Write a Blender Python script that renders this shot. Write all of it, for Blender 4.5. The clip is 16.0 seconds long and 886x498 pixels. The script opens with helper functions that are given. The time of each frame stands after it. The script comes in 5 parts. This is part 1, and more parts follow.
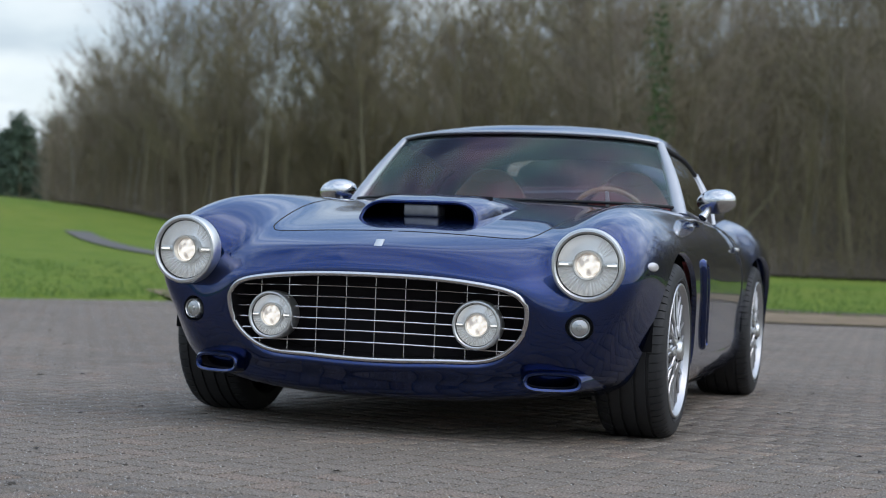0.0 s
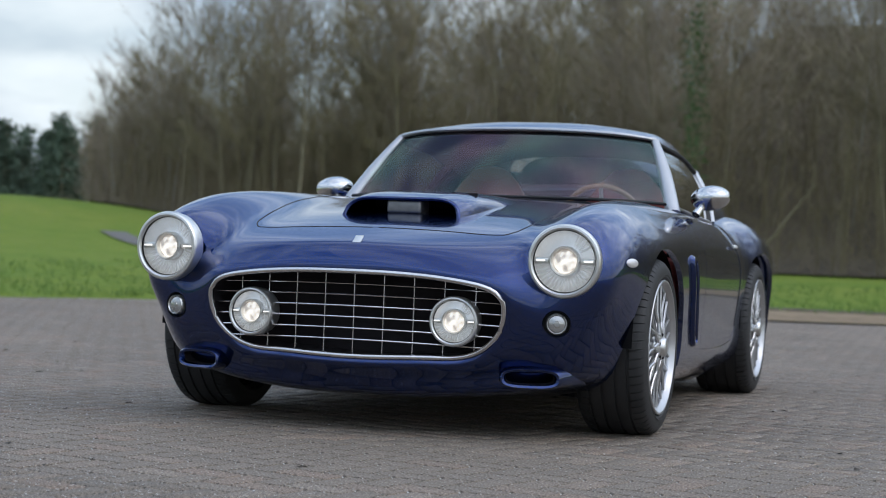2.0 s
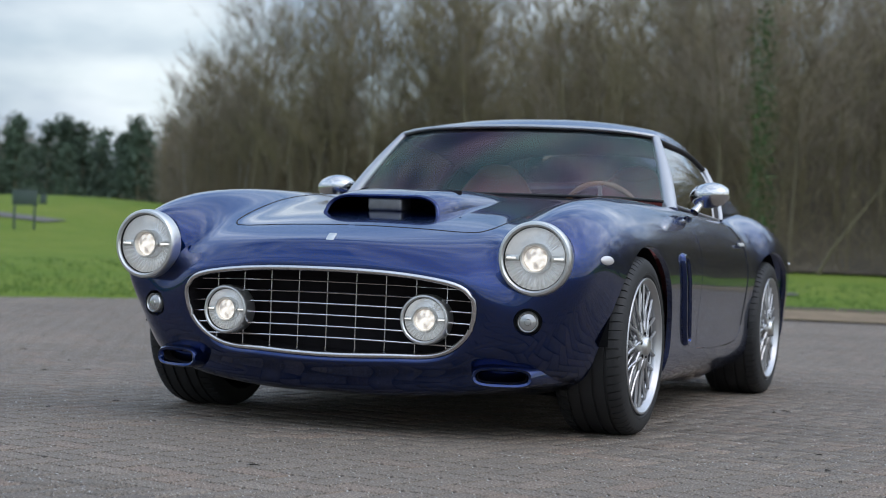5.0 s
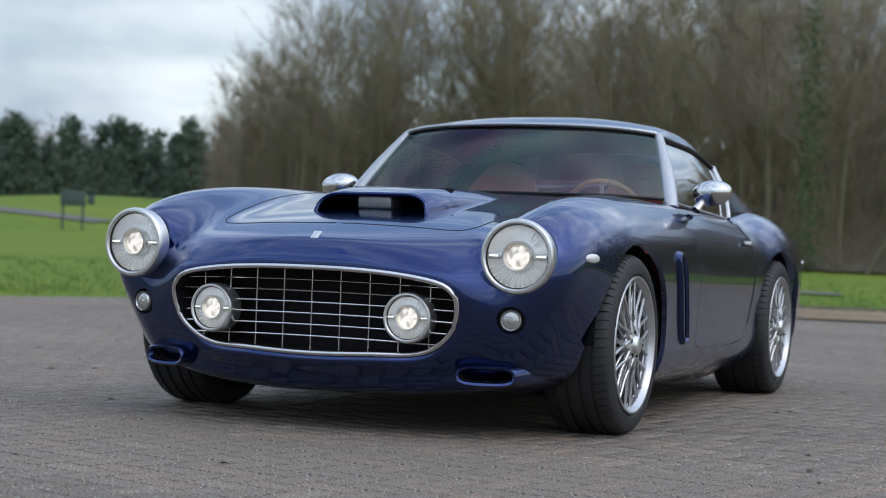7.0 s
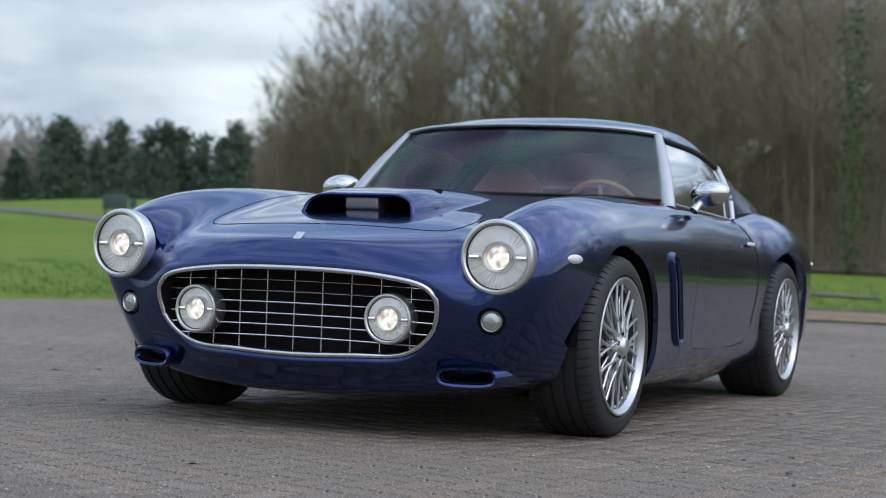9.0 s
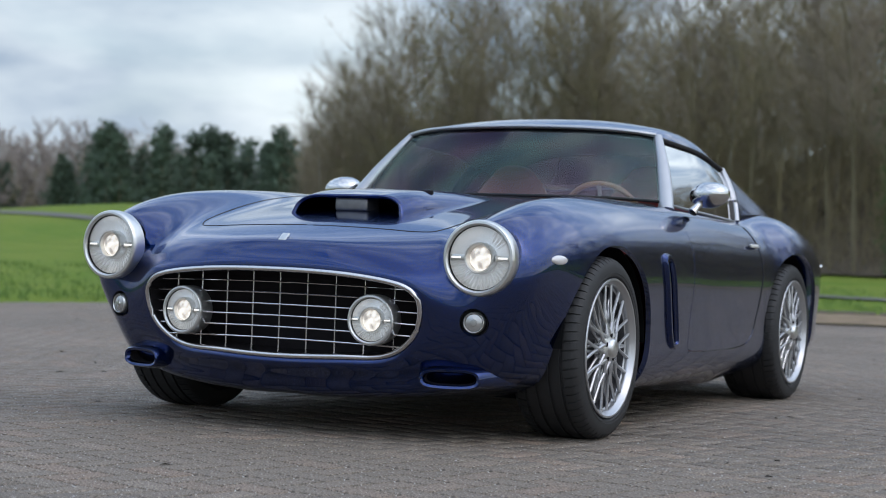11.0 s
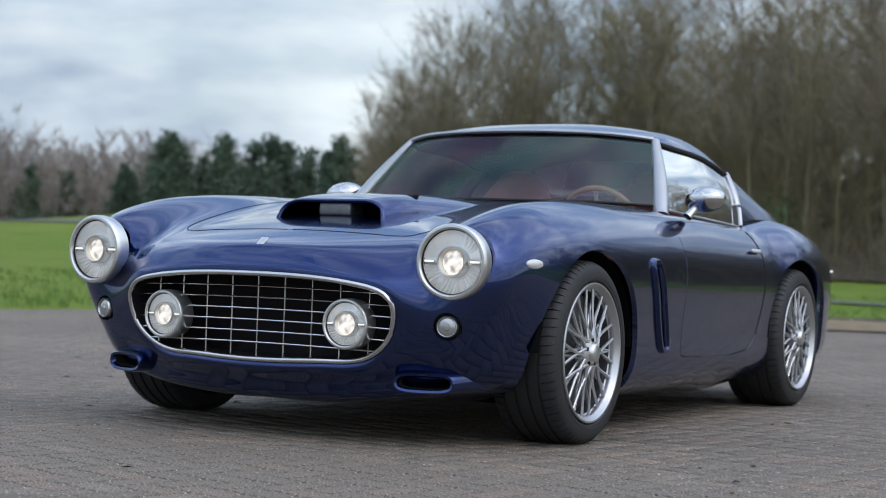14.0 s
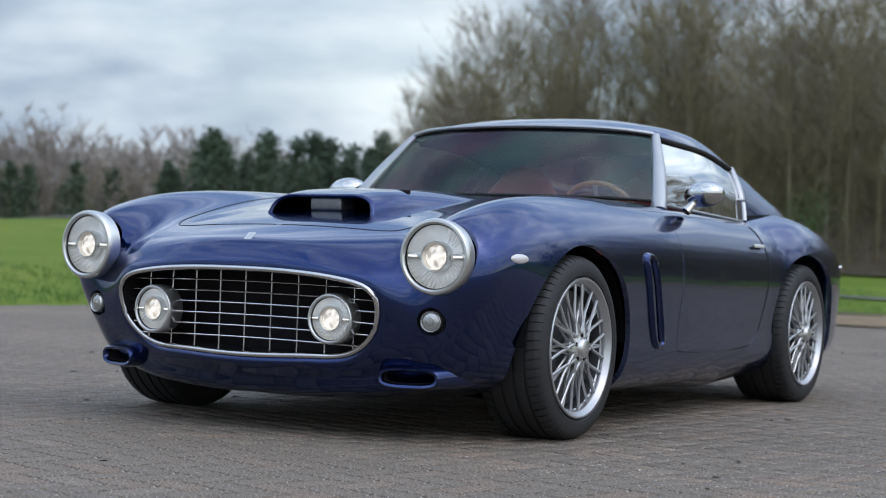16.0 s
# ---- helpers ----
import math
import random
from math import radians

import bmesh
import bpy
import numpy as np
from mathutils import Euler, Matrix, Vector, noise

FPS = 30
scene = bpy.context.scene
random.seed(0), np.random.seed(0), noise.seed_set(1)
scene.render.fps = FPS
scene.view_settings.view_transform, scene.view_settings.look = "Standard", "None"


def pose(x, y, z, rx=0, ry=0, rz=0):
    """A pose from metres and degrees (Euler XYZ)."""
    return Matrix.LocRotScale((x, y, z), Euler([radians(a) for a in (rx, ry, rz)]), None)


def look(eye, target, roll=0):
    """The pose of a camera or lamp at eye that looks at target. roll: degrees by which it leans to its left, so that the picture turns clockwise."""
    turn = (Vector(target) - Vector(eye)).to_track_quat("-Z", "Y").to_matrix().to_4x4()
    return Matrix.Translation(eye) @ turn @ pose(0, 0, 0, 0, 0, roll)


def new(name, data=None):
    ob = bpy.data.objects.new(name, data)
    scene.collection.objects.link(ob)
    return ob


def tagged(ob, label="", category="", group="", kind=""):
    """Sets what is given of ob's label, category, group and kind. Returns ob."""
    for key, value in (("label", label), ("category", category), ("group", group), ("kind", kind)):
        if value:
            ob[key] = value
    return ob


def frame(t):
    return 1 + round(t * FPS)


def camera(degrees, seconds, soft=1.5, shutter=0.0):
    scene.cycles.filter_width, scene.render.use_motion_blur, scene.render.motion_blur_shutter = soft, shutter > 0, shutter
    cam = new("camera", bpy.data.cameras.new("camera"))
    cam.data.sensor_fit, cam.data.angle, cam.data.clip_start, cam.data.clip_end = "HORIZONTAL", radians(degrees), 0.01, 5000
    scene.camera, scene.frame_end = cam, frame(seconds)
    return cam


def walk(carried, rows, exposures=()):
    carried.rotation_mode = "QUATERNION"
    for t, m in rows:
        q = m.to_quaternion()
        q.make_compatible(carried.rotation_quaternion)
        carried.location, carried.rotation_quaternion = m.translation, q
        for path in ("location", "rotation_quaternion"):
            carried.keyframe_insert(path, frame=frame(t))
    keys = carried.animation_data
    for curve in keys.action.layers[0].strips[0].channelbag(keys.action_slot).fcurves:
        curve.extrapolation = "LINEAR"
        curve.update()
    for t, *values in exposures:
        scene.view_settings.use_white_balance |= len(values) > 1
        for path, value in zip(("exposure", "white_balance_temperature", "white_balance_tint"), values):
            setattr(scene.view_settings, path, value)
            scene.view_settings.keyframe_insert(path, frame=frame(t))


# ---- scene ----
cam = camera(29.01, 16.0, soft=0.95)
cam.data.dof.use_dof = True
cam.data.dof.focus_distance = 5.75
cam.data.dof.aperture_fstop = 3.8
walk(cam, [
    (0, look((1.987, -6.396, 0.639), (0.5182, -1.6166, 0.6655), 2.31)),
    (0.5, look((2.041, -6.383, 0.637), (0.5363, -1.6147, 0.6631), 2.30)),
    (1, look((2.096, -6.366, 0.636), (0.5606, -1.6074, 0.6611), 2.29)),
    (1.5, look((2.151, -6.345, 0.635), (0.5859, -1.5968, 0.6586), 2.28)),
    (2, look((2.207, -6.322, 0.634), (0.6142, -1.5826, 0.6562), 2.27)),
    (2.5, look((2.264, -6.296, 0.634), (0.6416, -1.5666, 0.6538), 2.26)),
    (3, look((2.320, -6.268, 0.634), (0.6656, -1.5499, 0.6522), 2.25)),
    (3.5, look((2.377, -6.239, 0.635), (0.6843, -1.5338, 0.6526), 2.24)),
    (4, look((2.433, -6.208, 0.635), (0.6994, -1.5181, 0.6535), 2.23)),
    (6.5, look((2.708, -6.046, 0.637), (0.7751, -1.4347, 0.6480), 2.19)),
    (7, look((2.761, -6.014, 0.637), (0.7920, -1.4178, 0.6484), 2.18)),
    (7.5, look((2.813, -5.982, 0.637), (0.8091, -1.4013, 0.6509), 2.17)),
    (8, look((2.864, -5.951, 0.636), (0.8269, -1.3851, 0.6516), 2.17)),
    (8.5, look((2.915, -5.921, 0.636), (0.8435, -1.3700, 0.6514), 2.16)),
    (9, look((2.964, -5.891, 0.636), (0.8600, -1.3557, 0.6522), 2.15)),
    (11.5, look((3.201, -5.755, 0.631), (0.9381, -1.2962, 0.6588), 2.12)),
    (12, look((3.246, -5.729, 0.630), (0.9539, -1.2859, 0.6618), 2.11)),
    (12.5, look((3.291, -5.704, 0.629), (0.9699, -1.2757, 0.6644), 2.11)),
    (13, look((3.335, -5.679, 0.628), (0.9854, -1.2661, 0.6670), 2.10)),
    (13.5, look((3.379, -5.654, 0.628), (1.0012, -1.2563, 0.6698), 2.10)),
    (14, look((3.423, -5.629, 0.627), (1.0190, -1.2453, 0.6701), 2.09)),
    (14.5, look((3.467, -5.603, 0.627), (1.0354, -1.2345, 0.6680), 2.09)),
    (15, look((3.511, -5.576, 0.627), (1.0520, -1.2231, 0.6635), 2.08)),
    (15.5, look((3.555, -5.548, 0.628), (1.0660, -1.2123, 0.6605), 2.08)),
    (16, look((3.600, -5.519, 0.629), (1.0774, -1.2020, 0.6569), 2.07)),
])

# ---------------------------------------------------------------- world and light
SUN_ELEV, SUN_ROT = radians(48), radians(100)
world = bpy.data.worlds.new("world")
scene.world = world
world.use_nodes = True
wn, wl = world.node_tree.nodes, world.node_tree.links
wn.clear()
w_out = wn.new("ShaderNodeOutputWorld")
w_bg = wn.new("ShaderNodeBackground")
sky = wn.new("ShaderNodeTexSky")
sky.sky_type, sky.sun_disc = "NISHITA", False
sky.sun_elevation, sky.sun_rotation = SUN_ELEV, SUN_ROT
w_tc = wn.new("ShaderNodeTexCoord")
w_map = wn.new("ShaderNodeMapping")
w_map.inputs["Scale"].default_value = (1.0, 1.0, 3.2)
w_map.inputs["Location"].default_value = (0.35, 0.2, 0.15)
w_no = wn.new("ShaderNodeTexNoise")
w_no.inputs["Scale"].default_value, w_no.inputs["Detail"].default_value, w_no.inputs["Roughness"].default_value = 2.3, 6.0, 0.52
w_no2 = wn.new("ShaderNodeTexNoise")
w_no2.inputs["Scale"].default_value, w_no2.inputs["Detail"].default_value = 5.2, 6.0
w_r = wn.new("ShaderNodeValToRGB")
w_r.color_ramp.elements[0].position, w_r.color_ramp.elements[1].position = 0.35, 0.55
w_r2 = wn.new("ShaderNodeValToRGB")
w_r2.color_ramp.elements[0].position, w_r2.color_ramp.elements[1].position = 0.37, 0.68
w_r2.color_ramp.elements[0].color, w_r2.color_ramp.elements[1].color = (2.7, 3.6, 4.9, 1), (7.8, 8.6, 9.1, 1)
w_mix = wn.new("ShaderNodeMixRGB")
wl.new(w_tc.outputs["Generated"], w_map.inputs["Vector"])
wl.new(w_map.outputs[0], w_no.inputs["Vector"])
wl.new(w_map.outputs[0], w_no2.inputs["Vector"])
wl.new(w_no.outputs[0], w_r.inputs[0])
wl.new(w_no2.outputs[0], w_r2.inputs[0])
wl.new(sky.outputs[0], w_mix.inputs[1])
wl.new(w_r2.outputs[0], w_mix.inputs[2])
# an overcast sky grows brighter towards the zenith
w_sep = wn.new("ShaderNodeSeparateXYZ")
w_rng = wn.new("ShaderNodeMapRange")
w_rng.interpolation_type = "SMOOTHSTEP"
w_rng.inputs["From Min"].default_value, w_rng.inputs["From Max"].default_value = 0.15, 0.66
w_rng.inputs["To Min"].default_value, w_rng.inputs["To Max"].default_value = 1.0, 2.6
w_mul = wn.new("ShaderNodeVectorMath")
w_mul.operation = "SCALE"
wl.new(w_tc.outputs["Generated"], w_sep.inputs[0])
wl.new(w_sep.outputs["Z"], w_rng.inputs["Value"])
# the cloud thins out overhead and lets the blue through
w_soft = wn.new("ShaderNodeMapRange")
w_soft.interpolation_type = "SMOOTHSTEP"
w_soft.inputs["From Min"].default_value, w_soft.inputs["From Max"].default_value = 0.38, 0.58
w_soft.inputs["To Min"].default_value, w_soft.inputs["To Max"].default_value = 1.0, 0.48
w_cov = wn.new("ShaderNodeMath")
w_cov.operation = "MULTIPLY"
wl.new(w_sep.outputs["Z"], w_soft.inputs["Value"])
wl.new(w_r.outputs[0], w_cov.inputs[0])
wl.new(w_soft.outputs[0], w_cov.inputs[1])
wl.new(w_cov.outputs[0], w_mix.inputs[0])
wl.new(w_mix.outputs[0], w_mul.inputs[0])
wl.new(w_rng.outputs[0], w_mul.inputs["Scale"])
wl.new(w_mul.outputs[0], w_bg.inputs[0])
wl.new(w_bg.outputs[0], w_out.inputs[0])
w_bg.inputs[1].default_value = 0.102

sun = new("sun", bpy.data.lights.new("sun", "SUN"))
sun.data.energy, sun.data.angle, sun.data.color = 0.7, radians(130), (1.0, 0.92, 0.78)
sun.matrix_world = look((0, 0, 0), (-math.sin(SUN_ROT) * math.cos(SUN_ELEV), -math.cos(SUN_ROT) * math.cos(SUN_ELEV), -math.sin(SUN_ELEV)))
scene.view_settings.exposure = 0.20


# ---------------------------------------------------------------- materials
def nodes_of(name):
    m = bpy.data.materials.new(name)
    m.use_nodes = True
    return m, m.node_tree.nodes, m.node_tree.links, m.node_tree.nodes["Principled BSDF"]


def plain(name, color, rough=0.5, metal=0.0, coat=0.0, vary=0.0, scale=8.0, bump=0.0, bump_scale=200.0, coat_rough=0.03, spec=0.5):
    """A surface whose colour wanders by vary at one scale and whose relief runs at another."""
    m, n, l, b = nodes_of(name)
    b.inputs["Roughness"].default_value, b.inputs["Metallic"].default_value = rough, metal
    b.inputs["Coat Weight"].default_value, b.inputs["Coat Roughness"].default_value = coat, coat_rough
    b.inputs["Specular IOR Level"].default_value = spec
    b.inputs["Base Color"].default_value = (*color, 1)
    tc = n.new("ShaderNodeTexCoord")
    if vary:
        no = n.new("ShaderNodeTexNoise")
        no.inputs["Scale"].default_value, no.inputs["Detail"].default_value = scale, 5.0
        mx = n.new("ShaderNodeMixRGB")
        mx.inputs[1].default_value = (*[c * (1 - vary) for c in color], 1)
        mx.inputs[2].default_value = (*[min(1, c * (1 + vary)) for c in color], 1)
        l.new(tc.outputs["Object"], no.inputs["Vector"])
        l.new(no.outputs[0], mx.inputs[0])
        l.new(mx.outputs[0], b.inputs["Base Color"])
    if bump:
        nb = n.new("ShaderNodeTexNoise")
        nb.inputs["Scale"].default_value, nb.inputs["Detail"].default_value = bump_scale, 3.0
        bp = n.new("ShaderNodeBump")
        bp.inputs["Strength"].default_value, bp.inputs["Distance"].default_value = bump, 0.002
        l.new(tc.outputs["Object"], nb.inputs["Vector"])
        l.new(nb.outputs[0], bp.inputs["Height"])
        l.new(bp.outputs[0], b.inputs["Normal"])
    return m


def paint_material():
    """Deep blue metallic base under a clear coat: the flake layer spreads its light, the coat mirrors."""
    m, n, l, b = nodes_of("blue_metallic_paint")
    no = n.new("ShaderNodeTexNoise")
    no.inputs["Scale"].default_value, no.inputs["Detail"].default_value = 900.0, 1.0
    rp = n.new("ShaderNodeValToRGB")
    rp.color_ramp.elements[0].position, rp.color_ramp.elements[1].position = 0.35, 0.7
    rp.color_ramp.elements[0].color, rp.color_ramp.elements[1].color = (0.0004, 0.0130, 0.080, 1), (0.0008, 0.0255, 0.158, 1)
    tc = n.new("ShaderNodeTexCoord")
    l.new(tc.outputs["Object"], no.inputs["Vector"])
    l.new(no.outputs[0], rp.inputs[0])
    l.new(rp.outputs[0], b.inputs["Base Color"])
    b.inputs["Metallic"].default_value, b.inputs["Roughness"].default_value = 1.0, 0.25
    b.inputs["Specular Tint"].default_value = (0.80, 0.84, 0.95, 1)
    b.inputs["Coat Weight"].default_value, b.inputs["Coat Roughness"].default_value, b.inputs["Coat IOR"].default_value = 1.0, 0.035, 1.56
    return m


def glass_material(name, color=(1, 1, 1), rough=0.0, ior=1.45, tint=1.0, even=None):
    """Thin glass: clear pass-through with a mirror coat by its angle, or an even coat as behind a polarising filter."""
    m, n, l, b = nodes_of(name)
    n.remove(b)
    out = n["Material Output"]
    tr, gl, mx, fr = n.new("ShaderNodeBsdfTransparent"), n.new("ShaderNodeBsdfGlossy"), n.new("ShaderNodeMixShader"), n.new("ShaderNodeFresnel")
    tr.inputs[0].default_value = (*[c * tint for c in color], 1)
    gl.inputs["Roughness"].default_value = rough
    fr.inputs["IOR"].default_value = ior
    if even is None:
        l.new(fr.outputs[0], mx.inputs[0])
    else:
        mx.inputs[0].default_value = even
        # green and pink of polarised reflections, painted into the mirror colour by noise
        tc, no, rp = n.new("ShaderNodeTexCoord"), n.new("ShaderNodeTexNoise"), n.new("ShaderNodeValToRGB")
        no.inputs["Scale"].default_value = 2.6
        rp.color_ramp.elements[0].position, rp.color_ramp.elements[1].position = .38, .62
        rp.color_ramp.elements[0].color, rp.color_ramp.elements[1].color = (.62, .86, .80, 1), (.92, .66, .80, 1)
        l.new(tc.outputs["Object"], no.inputs["Vector"])
        l.new(no.outputs[0], rp.inputs[0])
        l.new(rp.outputs[0], gl.inputs["Color"])
    l.new(tr.outputs[0], mx.inputs[1])
    l.new(gl.outputs[0], mx.inputs[2])
    l.new(mx.outputs[0], out.inputs[0])
    return m


def lamp_material(name, color, strength, facets=0.0):
    """A lamp that is lit; facets: its face breaks the light up into patches of that many to the metre."""
    m, n, l, b = nodes_of(name)
    b.inputs["Base Color"].default_value = (*[.6 * c for c in color], 1)
    b.inputs["Emission Color"].default_value = (*color, 1)
    b.inputs["Emission Strength"].default_value = strength
    b.inputs["Roughness"].default_value = .12
    if facets:
        tc, vo, rp = n.new("ShaderNodeTexCoord"), n.new("ShaderNodeTexNoise"), n.new("ShaderNodeValToRGB")
        vo.inputs["Scale"].default_value, vo.inputs["Detail"].default_value = facets, 2.0
        rp.color_ramp.elements[0].position, rp.color_ramp.elements[1].position = .40, .64
        rp.color_ramp.elements[0].color, rp.color_ramp.elements[1].color = (.22, .19, .17, 1), (*color, 1)
        l.new(tc.outputs["Object"], vo.inputs["Vector"])
        l.new(vo.outputs[0], rp.inputs[0])
        l.new(rp.outputs[0], b.inputs["Emission Color"])
    return m


PAINT = paint_material()
CHROME = plain("polished_chrome", (0.62, 0.62, 0.62), 0.13, 1.0)
SURROUND = plain("satin_polished_surround", (0.64, 0.62, 0.63), 0.2, 1.0)
SATIN = plain("satin_aluminium", (0.66, 0.66, 0.65), 0.30, 0.9, vary=0.06, scale=30, bump=0.05, bump_scale=300)
TRIM = plain("brushed_window_trim", (0.44, 0.45, 0.47), 0.36, 0.85, vary=0.04, scale=20)
WHEEL = plain("silver_wheel_paint", (0.50, 0.505, 0.52), 0.32, 0.8, vary=0.06, scale=25)
RUBBER = plain("tyre_rubber", (0.018, 0.018, 0.019), 0.62, vary=0.3, scale=14, bump=0.25, bump_scale=160)
BLACK = plain("black_plastic", (0.014, 0.012, 0.014), 0.8, vary=0.2, scale=20, spec=0.2)
# black for rubber seals, and for shade in gaps and recesses
GAP = plain("black_seal_and_gap_shade", (0.006, 0.006, 0.007), 0.7, vary=0.2, scale=30)
DARK = plain("dark_underside", (0.005, 0.005, 0.0055), 0.9, vary=0.4, scale=9, spec=0.1)
GLASS = glass_material("tinted_windscreen_glass", (0.86, 0.90, 0.90), 0.0, 1.13, 0.95, 0.09)
SIDEGLASS = glass_material("side_window_glass", (0.7, 0.74, 0.74), 0.0, 1.15, 0.55)
LENS = glass_material("clear_lamp_glass", (0.97, 0.98, 0.98), 0.02, 1.42)
FLUTE = plain("fluted_lamp_lens", (0.90, 0.92, 0.93), 0.16, 0.2, coat=0.8, vary=0.12, scale=40)
# added faint glow stands in for lamp light caught by the flutes
FLUTE.node_tree.nodes["Principled BSDF"].inputs["Emission Color"].default_value = (.95, .97, 1.0, 1)
FLUTE.node_tree.nodes["Principled BSDF"].inputs["Emission Strength"].default_value = 0.10
LEATHER = plain("tan_red_leather", (0.42, 0.145, 0.085), 0.42, vary=0.25, scale=7, bump=0.3, bump_scale=240)
LEATHER_RED = plain("dark_red_leather", (0.30, 0.060, 0.055), 0.45, vary=0.25, scale=7, bump=0.3, bump_scale=240)
DASH = plain("dark_dashboard_leather", (0.012, 0.011, 0.012), 0.55, vary=0.2, scale=9, bump=0.3, bump_scale=220)
WOOD = plain("varnished_wood_rim", (0.24, 0.12, 0.05), 0.28, coat=0.5, vary=0.25, scale=18)
BULB = lamp_material("lit_projector_lens", (1.0, 0.95, 0.88), 0.95, 38.0)
LED = lamp_material("lit_led_strip", (1.0, 0.98, 0.96), 0.9)
LINING = plain("plum_headlining_cloth", (0.062, 0.036, 0.048), 0.85, vary=0.12, scale=6)
INDICATOR = plain("ribbed_indicator_lens", (0.44, 0.44, 0.435), 0.2, 0.7, coat=0.7, vary=0.2, scale=160)
AMBER = plain("clear_marker_lens", (0.62, 0.60, 0.60), 0.2, 0.2, coat=0.7, vary=0.06, scale=90)


# ---------------------------------------------------------------- mesh helpers
def mesh_object(name, verts, faces, material, parent=None, label="", smooth=True, normals=None):
    me = bpy.data.meshes.new(name)
    me.from_pydata([tuple(v) for v in verts], [], [tuple(f) for f in faces])
    me.materials.append(material)
    if smooth:
        me.polygons.foreach_set("use_smooth", [True] * len(me.polygons))
    me.update()
    if normals is not None:
        me.normals_split_custom_set_from_vertices([tuple(v) for v in normals])
    ob = new(name, me)
    ob.parent = parent
    if label:
        ob["label"] = label
    return ob


def part(name, bm, material, parent, label="", smooth=True):
    me = bpy.data.meshes.new(name)
    bm.to_mesh(me)
    bm.free()
    me.materials.append(material)
    if smooth:
        me.polygons.foreach_set("use_smooth", [True] * len(me.polygons))
        me.set_sharp_from_angle(angle=radians(38))
    ob = new(name, me)
    ob.parent = parent
    if label:
        ob["label"] = label
    return ob


def empty(name, parent=None, m=None):
    ob = new(name)
    ob.empty_display_size = 0.1
    ob.parent = parent
    if m is not None:
        ob.matrix_local = m
    return ob


def lathe(profile, n=48, axis="x", start=0.0, turn=2 * math.pi):
    """A bmesh turned from (along, radius) pairs about an axis."""
    bm = bmesh.new()
    rings = []
    full = abs(turn - 2 * math.pi) < 1e-6
    for k in range(n if full else n + 1):
        a = start + turn * k / n
        c, s = math.cos(a), math.sin(a)
        ring = []
        for d, r in profile:
            co = {"x": (d, r * c, r * s), "y": (r * c, d, r * s), "z": (r * c, r * s, d)}[axis]
            ring.append(bm.verts.new(co))
        rings.append(ring)
    for k in range(n):
        a, b = rings[k], rings[(k + 1) % len(rings)]
        for i in range(len(profile) - 1):
            try:
                bm.faces.new((a[i], a[i + 1], b[i + 1], b[i]))
            except ValueError:
                pass
    bmesh.ops.remove_doubles(bm, verts=bm.verts, dist=1e-5)
    bmesh.ops.recalc_face_normals(bm, faces=bm.faces)
    return bm


def tube(path, radius, sides=8, closed=False, flat=1.0):
    """A bmesh tube along points; radius is a number or one per point; flat squeezes its second axis."""
    bm = bmesh.new()
    pts = [Vector(p) for p in path]
    n = len(pts)
    rings = []
    for i, p in enumerate(pts):
        a = pts[(i - 1) % n] if closed or i else pts[i]
        b = pts[(i + 1) % n] if closed or i < n - 1 else pts[i]
        d = (b - a).normalized()
        up = Vector((0, 0, 1)) if abs(d.z) < 0.9 else Vector((0, 1, 0))
        s = d.cross(up).normalized()
        u = s.cross(d)
        r = radius[i] if isinstance(radius, (list, tuple)) else radius
        rings.append([bm.verts.new(p + s * (r * math.cos(2 * math.pi * k / sides)) + u * (r * flat * math.sin(2 * math.pi * k / sides))) for k in range(sides)])
    for i in range(n if closed else n - 1):
        a, b = rings[i], rings[(i + 1) % n]
        for k in range(sides):
            bm.faces.new((a[k], a[(k + 1) % sides], b[(k + 1) % sides], b[k]))
    if not closed:
        bm.faces.new(rings[0][::-1])
        bm.faces.new(rings[-1])
    bmesh.ops.recalc_face_normals(bm, faces=bm.faces)
    return bm


def box(sx, sy, sz, bevel=0.0, at=(0, 0, 0), segments=2):
    bm = bmesh.new()
    bmesh.ops.create_cube(bm, size=1, matrix=Matrix.Translation(at) @ Matrix.Diagonal((sx, sy, sz, 1)))
    if bevel:
        bmesh.ops.bevel(bm, geom=list(bm.edges), offset=bevel, segments=segments, affect="EDGES", profile=0.5)
    return bm


def ellipsoid(at, r, m=None, seg=24):
    bm = bmesh.new()
    bmesh.ops.create_uvsphere(bm, u_segments=seg, v_segments=seg // 2 + 2, radius=1, matrix=Matrix.Translation(at) @ (m or Matrix()) @ Matrix.Diagonal((*r, 1)))
    return bm


def spline(knots, values, at):
    """Natural cubic curve through values at knots."""
    t, y = np.asarray(knots, float), np.asarray(values, float)
    n = len(t)
    h = np.diff(t)
    a = np.zeros((n, n))
    rhs = np.zeros((n,) + y.shape[1:])
    a[0, 0] = a[-1, -1] = 1
    for i in range(1, n - 1):
        a[i, i - 1], a[i, i], a[i, i + 1] = h[i - 1], 2 * (h[i - 1] + h[i]), h[i]
        rhs[i] = 6 * ((y[i + 1] - y[i]) / h[i] - (y[i] - y[i - 1]) / h[i - 1])
    m = np.linalg.solve(a, rhs.reshape(n, -1)).reshape(rhs.shape)
    at = np.asarray(at, float)
    i = np.clip(np.searchsorted(t, at) - 1, 0, n - 2)
    e = (slice(None),) + (None,) * (y.ndim - 1)
    hi, d0, d1 = h[i][e], (t[i + 1] - at)[e], (at - t[i])[e]
    return m[i] * d0**3 / (6 * hi) + m[i + 1] * d1**3 / (6 * hi) + (y[i] / hi - m[i] * hi / 6) * d0 + (y[i + 1] / hi - m[i + 1] * hi / 6) * d1


